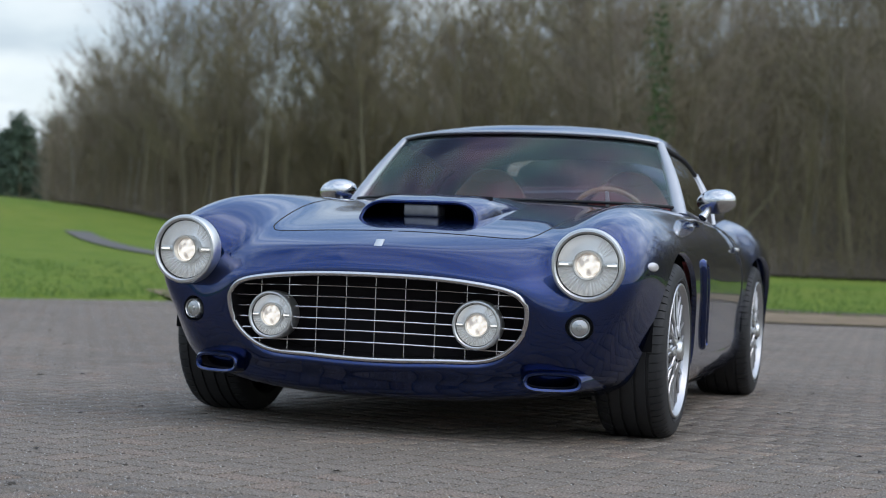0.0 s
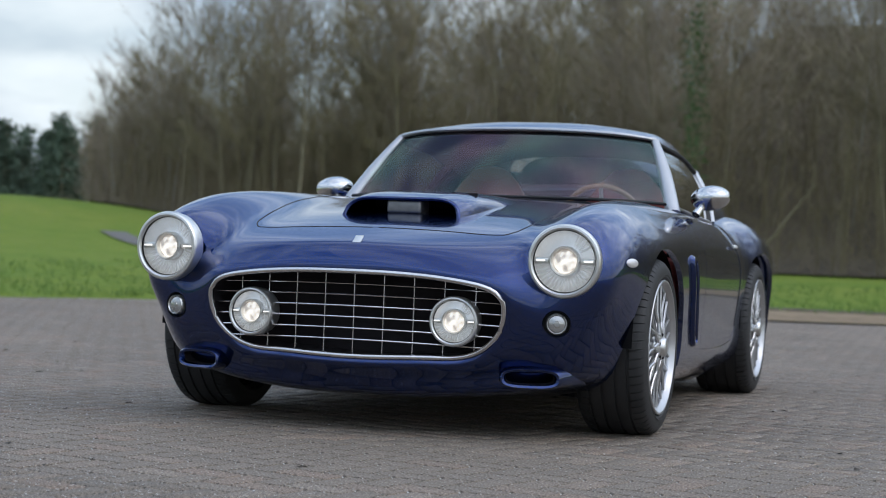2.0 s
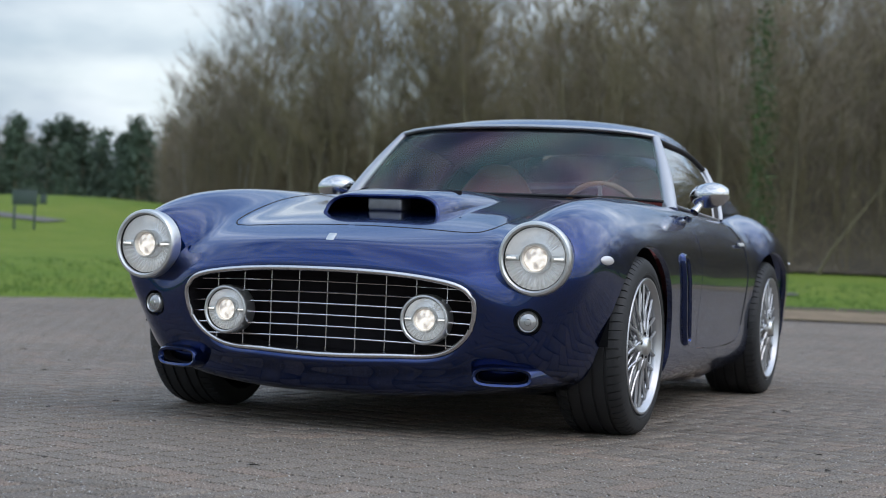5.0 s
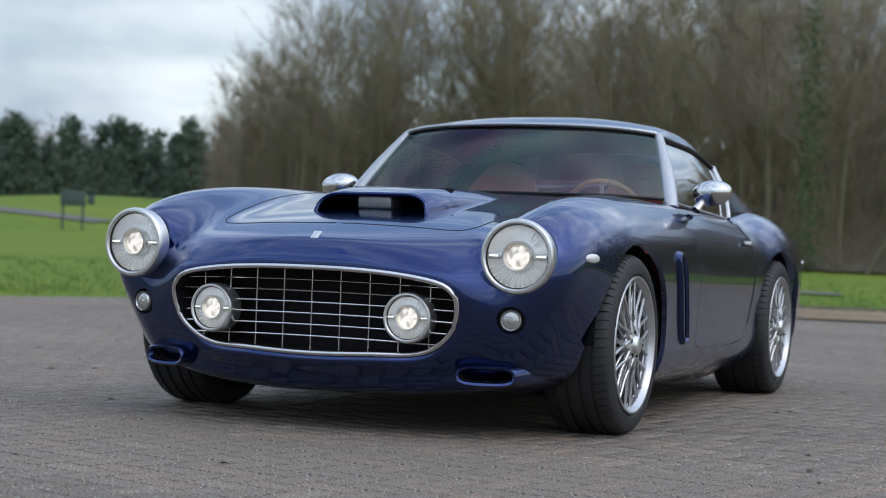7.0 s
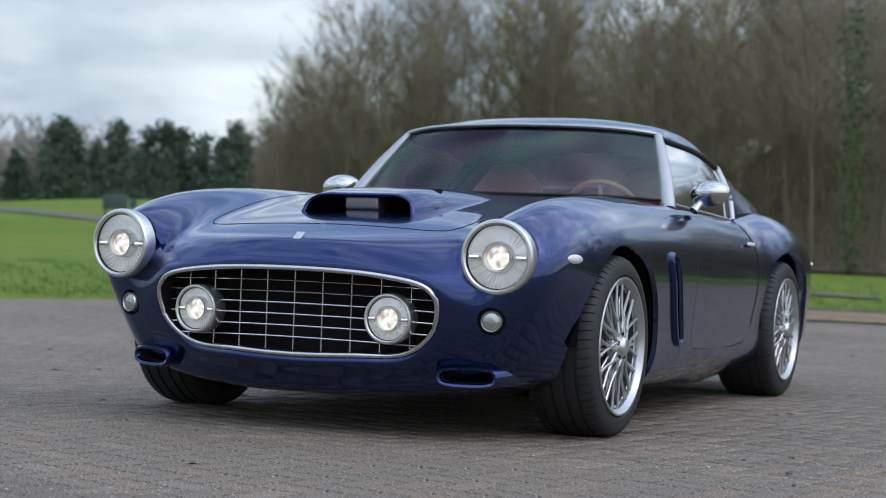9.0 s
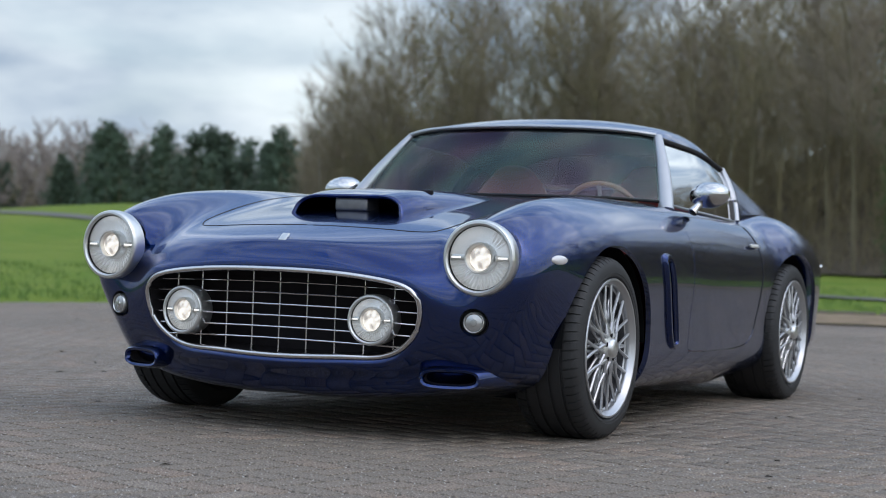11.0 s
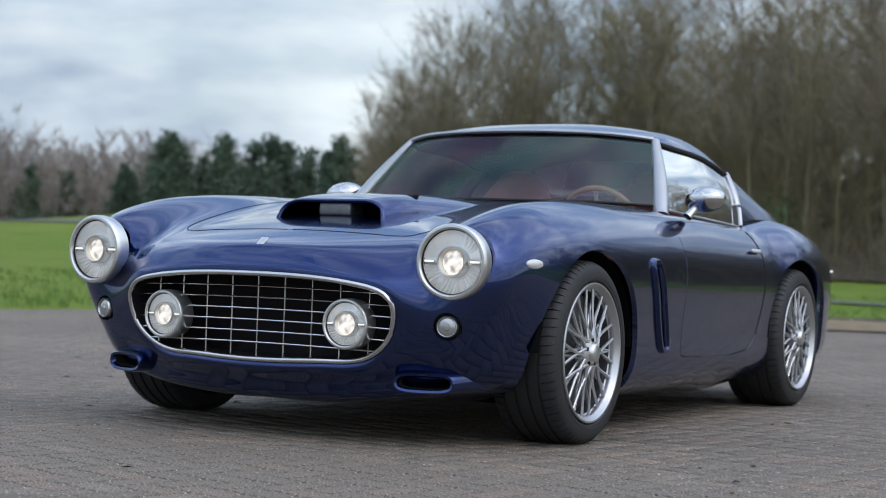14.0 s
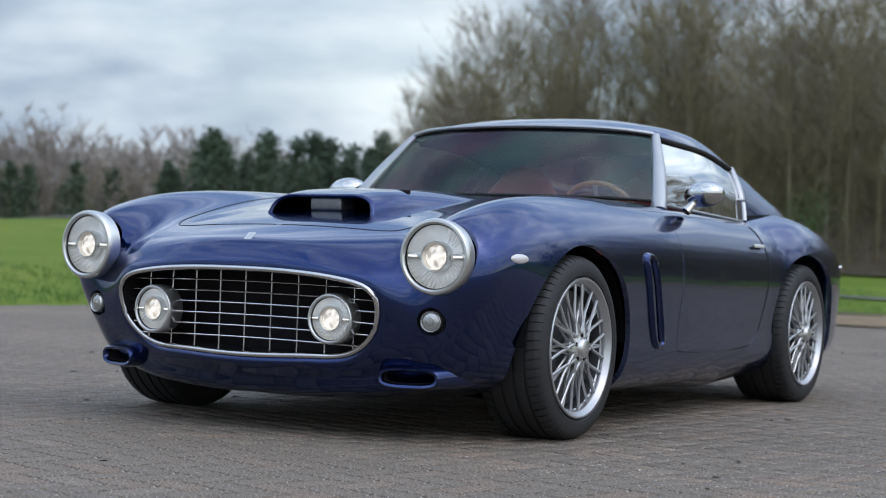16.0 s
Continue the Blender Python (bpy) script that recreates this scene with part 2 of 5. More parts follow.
def fair_curve(knots, values, at):
    """A local curve through values at knots that does not overshoot (Akima's)."""
    t, y = np.asarray(knots, float), np.asarray(values, float)
    sh = y.shape
    y = y.reshape(len(t), -1)
    h = np.diff(t)[:, None]
    m = np.diff(y, axis=0) / h
    m = np.concatenate([[3 * m[0] - 2 * m[1], 2 * m[0] - m[1]], m, [2 * m[-1] - m[-2], 3 * m[-1] - 2 * m[-2]]])
    w1, w2 = np.abs(m[3:] - m[2:-1]) + 1e-4, np.abs(m[1:-2] - m[:-3]) + 1e-4
    d = (w1 * m[1:-2] + w2 * m[2:-1]) / (w1 + w2)
    at = np.asarray(at, float)
    i = np.clip(np.searchsorted(t, at) - 1, 0, len(t) - 2)
    hh = h[i]
    u = ((at - t[i])[:, None]) / hh
    out = y[i] * (2 * u**3 - 3 * u**2 + 1) + d[i] * hh * (u**3 - 2 * u**2 + u) + y[i + 1] * (3 * u**2 - 2 * u**3) + d[i + 1] * hh * (u**3 - u**2)
    return out.reshape((len(at),) + sh[1:])


def knots_of(c, axis):
    """Mean chord-length knots of a control net along an axis."""
    d = np.linalg.norm(np.diff(c, axis=axis), axis=-1)
    return np.concatenate([[0], np.cumsum(d.mean(axis=1 - axis))])


def skin(net, nu, nv, fair=(0, 0), keep=(0, 1), closed=False):
    """A dense smooth grid of points and normals through a control net (u, v, 3)."""
    net = np.asarray(net, float)
    ku, kv = knots_of(net, 0), knots_of(net, 1)
    curve = fair_curve if closed else spline
    g = curve(ku, net, np.linspace(0, ku[-1], nu))
    g = curve(kv, np.swapaxes(g, 0, 1), np.linspace(0, kv[-1], nv))
    g = np.swapaxes(g, 0, 1)
    for k in range(fair[0]):
        # fairing along the length, none at the rim of the mouth
        h = g.copy()
        h[1:-1] = (g[:-2] + 2 * g[1:-1] + g[2:]) / 4
        g = g + (h - g) * ramp(np.arange(nu), keep)[:, None, None]
    for k in range(fair[1]):
        e = np.concatenate([mirror_x(g[:, 1:2]), g, mirror_x(g[:, -2:-1])], 1)
        g = (e[:, :-2] + 2 * e[:, 1:-1] + e[:, 2:]) / 4 if closed else g
    nrm = np.cross(np.gradient(g, axis=1), np.gradient(g, axis=0))
    if closed:
        for c in (0, -1):
            nrm[:, c, 0] = 0
    nrm /= np.linalg.norm(nrm, axis=-1, keepdims=True) + 1e-12
    return g, nrm


def ramp(i, keep):
    t = np.clip((i - keep[0]) / (keep[1] - keep[0]), 0, 1)
    return t * t * (3 - 2 * t)


def mirror_x(p):
    return p * np.array((-1, 1, 1))


# ---------------------------------------------------------------- the car
car = tagged(empty("sports_car"), "dark blue metallic classic two-seat coupe with lit headlights on block paving", "car")

# lines that run along one half of the shell, from the mouth of the grille to the tail: (x, y, z) at each station
LINES = {
    "top_centre": [(0, -0.775, 0.572), (0, -0.772, 0.6), (0, -0.7, 0.68), (0, -0.6, 0.712), (0, -0.45, 0.75), (0, -0.22, 0.797), (0, 0.1, 0.84), (0, 0.5, 0.879), (0, 0.9, 0.905), (0, 1.3, 0.9), (0, 1.8, 0.89), (0, 2.15, 0.89), (0, 2.5, 0.91), (0, 2.85, 0.93), (0, 3.15, 0.88), (0, 3.32, 0.8), (0, 3.4, 0.66)],
    "bonnet_mid": [(0.28, -0.768, 0.565), (0.28, -0.765, 0.592), (0.28, -0.69, 0.672), (0.28, -0.585, 0.708), (0.28, -0.45, 0.744), (0.28, -0.22, 0.786), (0.28, 0.1, 0.83), (0.28, 0.5, 0.871), (0.29, 0.9, 0.9), (0.3, 1.3, 0.897), (0.3, 1.8, 0.885), (0.3, 2.15, 0.885), (0.3, 2.5, 0.905), (0.3, 2.85, 0.92), (0.29, 3.15, 0.87), (0.27, 3.32, 0.79), (0.2, 3.4, 0.65)],
    "bonnet_edge": [(0.44, -0.752, 0.547), (0.455, -0.745, 0.573), (0.49, -0.658, 0.652), (0.49, -0.56, 0.7), (0.48, -0.45, 0.732), (0.48, -0.22, 0.776), (0.48, 0.1, 0.822), (0.48, 0.5, 0.866), (0.5, 0.9, 0.893), (0.52, 1.3, 0.892), (0.52, 1.8, 0.88), (0.52, 2.15, 0.88), (0.52, 2.5, 0.9), (0.5, 2.85, 0.91), (0.47, 3.15, 0.86), (0.42, 3.32, 0.785), (0.32, 3.4, 0.64)],
    "valley": [(0.512, -0.738, 0.53), (0.532, -0.73, 0.552), (0.585, -0.645, 0.625), (0.6, -0.57, 0.685), (0.595, -0.45, 0.741), (0.592, -0.22, 0.79), (0.6, 0.1, 0.838), (0.61, 0.5, 0.87), (0.63, 0.9, 0.887), (0.66, 1.3, 0.885), (0.66, 1.8, 0.872), (0.66, 2.15, 0.875), (0.66, 2.5, 0.905), (0.63, 2.85, 0.905), (0.59, 3.15, 0.85), (0.52, 3.32, 0.775), (0.38, 3.4, 0.62)],
    "wing_crest": [(0.543, -0.728, 0.504), (0.567, -0.72, 0.517), (0.65, -0.66, 0.585), (0.745, -0.645, 0.762), (0.745, -0.45, 0.824), (0.74, -0.22, 0.868), (0.735, 0.1, 0.888), (0.735, 0.5, 0.892), (0.75, 0.9, 0.885), (0.78, 1.3, 0.874), (0.775, 1.8, 0.86), (0.765, 2.06, 0.858), (0.78, 2.5, 0.902), (0.755, 2.85, 0.882), (0.7, 3.15, 0.825), (0.6, 3.32, 0.75), (0.44, 3.4, 0.6)],
    "wing_shoulder": [(0.557, -0.72, 0.472), (0.585, -0.712, 0.472), (0.69, -0.668, 0.515), (0.874, -0.63, 0.655), (0.88, -0.45, 0.752), (0.892, -0.22, 0.79), (0.892, 0.1, 0.81), (0.885, 0.5, 0.822), (0.886, 0.9, 0.815), (0.882, 1.3, 0.803), (0.876, 1.8, 0.788), (0.87, 2.1, 0.785), (0.92, 2.5, 0.825), (0.915, 2.85, 0.812), (0.86, 3.15, 0.752), (0.71, 3.32, 0.69), (0.5, 3.4, 0.56)],
    "waist": [(0.553, -0.71, 0.428), (0.58, -0.703, 0.424), (0.7, -0.668, 0.44), (0.886, -0.605, 0.495), (0.935, -0.44, 0.615), (0.96, -0.22, 0.635), (0.97, 0.1, 0.645), (0.964, 0.5, 0.64), (0.956, 0.9, 0.635), (0.948, 1.3, 0.63), (0.938, 1.8, 0.625), (0.932, 2.13, 0.622), (0.985, 2.5, 0.64), (0.98, 2.85, 0.62), (0.925, 3.15, 0.6), (0.77, 3.32, 0.57), (0.54, 3.4, 0.52)],
    "flank": [(0.535, -0.7, 0.374), (0.558, -0.695, 0.363), (0.675, -0.655, 0.35), (0.79, -0.6, 0.35), (0.885, -0.45, 0.375), (0.945, -0.22, 0.4), (0.965, 0.1, 0.43), (0.95, 0.5, 0.41), (0.942, 0.9, 0.41), (0.934, 1.3, 0.41), (0.925, 1.8, 0.415), (0.92, 2.13, 0.42), (0.98, 2.5, 0.43), (0.96, 2.85, 0.43), (0.91, 3.15, 0.43), (0.77, 3.32, 0.43), (0.54, 3.4, 0.44)],
    "sill": [(0.462, -0.688, 0.308), (0.48, -0.688, 0.287), (0.6, -0.622, 0.258), (0.69, -0.582, 0.222), (0.775, -0.45, 0.205), (0.86, -0.22, 0.185), (0.925, 0.1, 0.175), (0.903, 0.5, 0.165), (0.896, 0.9, 0.165), (0.888, 1.3, 0.165), (0.883, 1.8, 0.168), (0.882, 2.13, 0.172), (0.93, 2.5, 0.2), (0.92, 2.85, 0.2), (0.86, 3.15, 0.22), (0.74, 3.32, 0.26), (0.52, 3.4, 0.34)],
    "under": [(0.25, -0.722, 0.281), (0.255, -0.73, 0.256), (0.29, -0.678, 0.205), (0.32, -0.635, 0.142), (0.36, -0.5, 0.138), (0.42, -0.3, 0.14), (0.42, 0.1, 0.14), (0.42, 0.5, 0.14), (0.42, 0.9, 0.14), (0.42, 1.3, 0.14), (0.42, 1.8, 0.14), (0.42, 2.15, 0.15), (0.42, 2.5, 0.17), (0.42, 2.85, 0.18), (0.4, 3.15, 0.2), (0.36, 3.32, 0.24), (0.26, 3.4, 0.32)],
    "under_centre": [(0, -0.735, 0.273), (0, -0.742, 0.247), (0, -0.692, 0.198), (0, -0.645, 0.136), (0, -0.52, 0.136), (0, -0.32, 0.14), (0, 0.1, 0.14), (0, 0.5, 0.14), (0, 0.9, 0.14), (0, 1.3, 0.14), (0, 1.8, 0.14), (0, 2.15, 0.15), (0, 2.5, 0.17), (0, 2.85, 0.18), (0, 3.15, 0.2), (0, 3.32, 0.24), (0, 3.4, 0.31)],
}
ARCHES = ((.032, 0.335, 0.405, 0.360), (2.5, 0.338, 0.385, 0.372))
BONNET = [(0.0, -.53), (.40, -.522), (.48, -.50), (.512, -.44), (.535, -.30), (.585, .10), (.615, .40), (.64, .70), (.655, .88), (.5, .83), (.25, .80), (0, .79)]
DOOR = [(.955, .84), (.95, .60), (.93, .40), (.925, .285), (1.25, .275), (1.60, .275), (1.82, .29), (1.91, .34), (1.98, .45), (2.03, .60), (2.04, .75), (2.02, .845)]


def rounded(outline, n=10, closed=True):
    """A denser outline, its corners smoothed."""
    p = [Vector(q) for q in outline]
    out = []
    m = len(p)
    for i in range(m if closed else m - 1):
        a, b = p[i], p[(i + 1) % m]
        for k in range(n):
            out.append(a.lerp(b, k / n))
    for _ in range(6):
        out = [(out[i - 1] + out[i] * 2 + out[(i + 1) % len(out)]) / 4 for i in range(len(out))]
    return np.array([tuple(q) for q in out])


def inside(poly, q):
    """Which points q (n, 2) lie inside a closed outline."""
    x, y = q[:, 0], q[:, 1]
    res = np.zeros(len(q), bool)
    a = poly
    b = np.roll(poly, -1, 0)
    for (x0, y0), (x1, y1) in zip(a, b):
        c = (y0 > y) != (y1 > y)
        if c.any():
            xi = x0 + (y - y0) * (x1 - x0) / (y1 - y0 + 1e-15)
            res ^= c & (x < xi)
    return res


def nearest(poly, q):
    """The nearest point of a closed outline to each q."""
    a, b = poly, np.roll(poly, -1, 0)
    d = b - a
    best = np.full(len(q), 1e9)
    out = q.copy()
    for p0, dd in zip(a, d):
        t = np.clip(((q - p0) @ dd) / (dd @ dd + 1e-15), 0, 1)
        c = p0 + t[:, None] * dd
        e = np.linalg.norm(q - c, axis=1)
        k = e < best
        best[k], out[k] = e[k], c[k]
    return out


class Shell:
    """A triangle shell with a tag for each triangle, which outlines can cut into panels with clean edges."""

    def __init__(self, g, nrm):
        nu, nv = g.shape[:2]
        self.v, self.n = g.reshape(-1, 3).copy(), nrm.reshape(-1, 3).copy()
        i = np.arange(nu * nv).reshape(nu, nv)
        self.q = np.stack([i[:-1, :-1], i[:-1, 1:], i[1:, 1:], i[1:, :-1]], -1).reshape(-1, 4)
        self.tri = None
        self.tag = np.zeros(len(self.q), int)
        self.seams = {}

    def cut(self, poly, axes, where, tag):
        """Snap the net to an outline seen along the third axis and tag the faces inside it."""
        a0, a1 = axes
        a2 = 3 - a0 - a1
        q2 = self.v[:, [a0, a1]]
        ok = where(self.v)
        lo, hi = poly.min(0) - 0.05, poly.max(0) + 0.05
        near = ok & (q2 >= lo).all(1) & (q2 <= hi).all(1)
        ins = np.zeros(len(self.v), bool)
        ins[near] = inside(poly, q2[near])
        e = np.concatenate([self.q[:, [k, (k + 1) % 4]] for k in range(4)])
        e = e[ok[e].all(1) & (ins[e[:, 0]] != ins[e[:, 1]])]
        cand = np.unique(e)
        foot = nearest(poly, q2[cand])
        dist = dict(zip(cand, np.linalg.norm(foot - q2[cand], axis=1)))
        spot = dict(zip(cand, foot))
        on = np.zeros(len(self.v), bool)
        for i, j in e:
            if on[i] or on[j]:
                continue
            on[i if dist[i] < dist[j] else j] = True
        for i in np.nonzero(on)[0]:
            d = spot[i] - self.v[i, [a0, a1]]
            nn = self.n[i]
            shift = -(nn[a0] * d[0] + nn[a1] * d[1]) / (nn[a2] if abs(nn[a2]) > 0.2 else math.copysign(0.2, nn[a2]))
            self.v[i, a0] += d[0]
            self.v[i, a1] += d[1]
            self.v[i, a2] += max(-0.02, min(0.02, shift))
        where_on = np.nonzero(on)[0]
        order = [int(np.argmin(((poly - self.v[i, [a0, a1]]) ** 2).sum(1))) for i in where_on]
        self.seams[tag] = self.v[where_on[np.argsort(order, kind="stable")]]
        strict_in, strict_out = ins & ~on, ~ins & ~on
        newq, newt = [], []
        fin, fout = strict_in[self.q].any(1), strict_out[self.q].any(1)
        mid = self.v[self.q].mean(1)
        mixed = fin & fout
        allon = ~fin & ~fout & ok[self.q].all(1)
        if allon.any():
            fin[allon] = inside(poly, mid[allon][:, [a0, a1]])
        keep = ~mixed
        okf = ok[self.q].all(1)
        self_tag = self.tag.copy()
        self_tag[keep & fin & okf] = tag
        newq, newt = [self.q[keep]], [self_tag[keep]]
        extra, et = [], []
        for f, t0 in zip(self.q[mixed], self.tag[mixed]):
            k = next((k for k in range(4) if on[f[k]] and on[f[(k + 2) % 4]]), None)
            if k is None:
                k = next((k for k in range(4) if on[f[k]]), 0)
            a, b, c, d = (f[(k + s) % 4] for s in range(4))
            for tr in ((a, b, c, c), (a, c, d, d)):
                extra.append(tr)
                et.append(tag if strict_in[list(tr)].any() else t0)
        if extra:
            newq.append(np.array(extra))
            newt.append(np.array(et))
        self.q, self.tag = np.concatenate(newq), np.concatenate(newt)

    def panel(self, name, tags, material, parent, label="", lip=0.022, gap=0.0026, mirror=None, flip=False):
        """A mesh of the faces with these tags: mirror 'both' joins both halves, 'left' or 'right' is one side alone."""
        f = self.q[np.isin(self.tag, tags)]
        used = np.unique(f)
        at = np.full(len(self.v), -1)
        at[used] = np.arange(len(used))
        v, n = self.v[used].copy(), self.n[used].copy()
        faces = [tuple(dict.fromkeys(at[q].tolist())) for q in f]
        count = {}
        for fc in faces:
            for k in range(len(fc)):
                e = (fc[k], fc[(k + 1) % len(fc)])
                key = tuple(sorted(e))
                count[key] = None if key in count else e
        rim = [e for e in count.values() if e is not None]
        mid = np.abs(v[:, 0]) < 1e-6
        if mirror == "both":
            rim = [e for e in rim if not (mid[e[0]] and mid[e[1]])]
        inward = {}
        for a, b in rim:
            d = v[b] - v[a]
            d /= np.linalg.norm(d) + 1e-12
            for k in (a, b):
                s = np.cross(n[k], d)
                inward[k] = inward.get(k, np.zeros(3)) + s
        sgn = 1.0
        mean = v.mean(0)
        lipat = {}
        for k, s in inward.items():
            s = s / (np.linalg.norm(s) + 1e-12)
            if mirror == "both" and mid[k]:
                s[0] = 0
            v[k] = v[k] + s * gap * sgn
            lipat[k] = None
        nv = len(v)
        add, addn = [], []
        for k in lipat:
            lipat[k] = nv + len(add)
            add.append(v[k] - n[k] * lip)
            addn.append(n[k])
        if add and lip:
            v, n = np.concatenate([v, add]), np.concatenate([n, addn])
            mid = np.abs(v[:, 0]) < 1e-6
            for a, b in rim:
                faces.append((b, a, lipat[a], lipat[b]))
        sides = {"both": (1, -1), "left": (1,), "right": (-1,), None: (1,)}[mirror]
        vs, ns, fs = [], [], []
        for s in sides:
            base = len(vs) and len(vs[0])
            vs.append(v * (s, 1, 1))
            ns.append(n * (s, 1, 1))
            fs += [tuple(i + base for i in (fc if s > 0 else fc[::-1])) for fc in faces]
        v, n = np.concatenate(vs), np.concatenate(ns)
        if len(sides) == 2:
            half = len(vs[0])
            weld = {i + half: i for i in np.nonzero(mid)[0].tolist()}
            fs = [tuple(dict.fromkeys(weld.get(i, i) for i in fc)) for fc in fs]
            fs = [fc for fc in fs if len(fc) > 2]
        return mesh_object(name, v, fs, material, parent, label, normals=n)


def circle2(cx, cy, r, n=90):
    return np.array([(cx + r * math.cos(2 * math.pi * k / n), cy + r * math.sin(2 * math.pi * k / n)) for k in range(n)])


def build_shell():
    net = np.swapaxes(np.array(list(LINES.values())), 0, 1)
    # the door runs straight to its rear edge, where the haunch begins
    tail_of_door = net[10] + (net[10] - net[9]) * .46
    net[11, 5:9, 1] += .05
    net = np.concatenate([net[:11], tail_of_door[None], net[11:]])
    g, nrm = skin(net, 330, 170, (60, 30), (6, 34), True)
    sh = Shell(g, nrm)
    for cy, cz, ry, rz in ARCHES:
        arch = circle2(0, 0, 1.0) * (ry, rz) + (cy, cz)
        sh.cut(arch, (1, 2), lambda v: v[:, 0] > 0.66, 9)
    sh.cut(circle2(.75, .634, .112, 40), (0, 2), lambda v: v[:, 1] < -0.35, 9)
    sh.cut(circle2(.723, .419, .045, 30), (0, 2), lambda v: v[:, 1] < -0.35, 9)
    hood = [(-.3, -.53)] + BONNET[1:-1] + [(-.3, .79)]
    sh.cut(rounded(hood, 12), (0, 1), lambda v: v[:, 2] > 0.55, 1)
    sh.cut(rounded(DOOR, 12), (1, 2), lambda v: v[:, 0] > 0.6, 2)
    cabin = [(-.3, .86), (.3, .885), (.55, .965), (.715, 1.10), (.745, 1.30), (.745, 1.8), (.735, 2.1), (.72, 2.4), (.68, 2.7), (.5, 2.90), (-.3, 2.95)]
    sh.cut(rounded(cabin, 10), (0, 1), lambda v: v[:, 2] > 0.8, 9)
    sh.panel("body", [0], PAINT, car, lip=0.02, mirror="both")
    sh.panel("bonnet", [1], PAINT, car, gap=0.0026, mirror="both")
    sh.panel("door", [2], PAINT, car, mirror="left")
    sh.panel("door", [2], PAINT, car, mirror="right")
    return sh


shell = build_shell()
MOUTH_ROW = shell.v.reshape(330, 170, 3)[0].copy()


def seam(name, pts, closed, label, r=.0036, both=False):
    """A black tube laid in the gap round a panel, in place of the gap's shade."""
    keep = [pts[0]]
    for p in pts[1:]:
        if .010 < np.linalg.norm(p - keep[-1]) < .30:
            keep.append(p)
    return part(name, tube([Vector(p) for p in keep], r, 6), GAP, car, label)


for s in (1, -1):
    q = shell.seams[2]
    q = q[np.argsort(np.arctan2(q[:, 2] - .55, q[:, 1] - 1.45))]
    cut = int(np.argmax(np.linalg.norm(np.diff(np.concatenate([q, q[:1]]), axis=0), axis=1))) + 1
    q = np.roll(q, -cut, 0)
    seam("door_seam", [p * (s, 1, 1) for p in q if p[2] < .83], False, "dark gap round the door", .0032)

q = shell.seams[1] - np.array((0, 0, .0012))
q = q[q[:, 0] > 1e-4]
for s, label in ((1, "dark gap along the bonnet"), (-1, "dark gap along the bonnet")):
    seam("bonnet_seam", [p * (s, 1, 1) for p in q], False, label, .0030)


def side_x(y, z):
    v = shell.v[shell.v[:, 0] > 0.6]
    d = (v[:, 1] - y) ** 2 + (v[:, 2] - z) ** 2
    return float(v[np.argmin(d), 0])


# wheel housings and floor
for cy, cz, ry, rz in ARCHES:
    for s in (1, -1):
        bm = lathe([(0.42 * s, 0.05), (0.42 * s, rz + .01), (0.80 * s, rz + .012), (0.925 * s, rz + .004)], 40, "x", start=0.0, turn=math.pi)
        bmesh.ops.scale(bm, verts=bm.verts, vec=(1, ry / rz, 1))
        bmesh.ops.translate(bm, verts=bm.verts, vec=(0, cy, cz))
        part("wheel_housing", bm, DARK, car, "matt black wheel housing")
part("floor_pan", box(1.2, 2.9, .05, .01, (0, 1.1, .19)), DARK, car, "dark underbody pan")


# ---- greenhouse
def glass_net(base, top, bulge, rows=4):
    base, top = np.array(base, float), np.array(top, float)
    out = []
    for k in range(rows):
        t = k / (rows - 1)
        out.append(base * (1 - t) + top * t + np.array(bulge) * 4 * t * (1 - t))
    return np.array(out)


def sheet(name, net, nu, nv, material, parent, label="", both=False, side=1, flip=False, thick=0.0):
    """A smooth sheet through a net; both: mirrored about the middle of the car."""
    g, nrm = skin(net, nu, nv)
    if flip:
        nrm = -nrm
    i = np.arange(nu * nv).reshape(nu, nv)
    q = np.stack([i[:-1, :-1], i[:-1, 1:], i[1:, 1:], i[1:, :-1]], -1).reshape(-1, 4)
    if flip:
        q = q[:, ::-1]
    v, n = g.reshape(-1, 3), nrm.reshape(-1, 3)
    fs = [tuple(f) for f in q.tolist()]
    if both:
        h = len(v)
        w = {h + int(k): int(k) for k in i[:, 0]}
        fs += [tuple(w.get(a + h, a + h) for a in f[::-1]) for f in fs]
        v, n = np.concatenate([v, v * (-1, 1, 1)]), np.concatenate([n, n * (-1, 1, 1)])
    elif side < 0:
        v, n = v * (-1, 1, 1), n * (-1, 1, 1)
        fs = [f[::-1] for f in fs]
    ob = mesh_object(name, v, fs, material, parent, label, normals=n)
    if thick:
        so = ob.modifiers.new("thickness", "SOLIDIFY")
        so.thickness, so.offset = thick, -1
    return ob


WS_BASE = [(0, .85, .905), (.3, .875, .905), (.55, .955, .905), (.735, 1.10, .900)]
WS_TOP = [(0, 1.225, 1.226), (.3, 1.255, 1.222), (.5, 1.32, 1.212), (.606, 1.39, 1.200)]
ws = glass_net(WS_BASE, WS_TOP, (0, -.012, .012))
windscreen = sheet("windscreen", ws, 24, 30, GLASS, car, "tinted windscreen in a silver frame", both=True, flip=True)
windscreen.visible_shadow = False

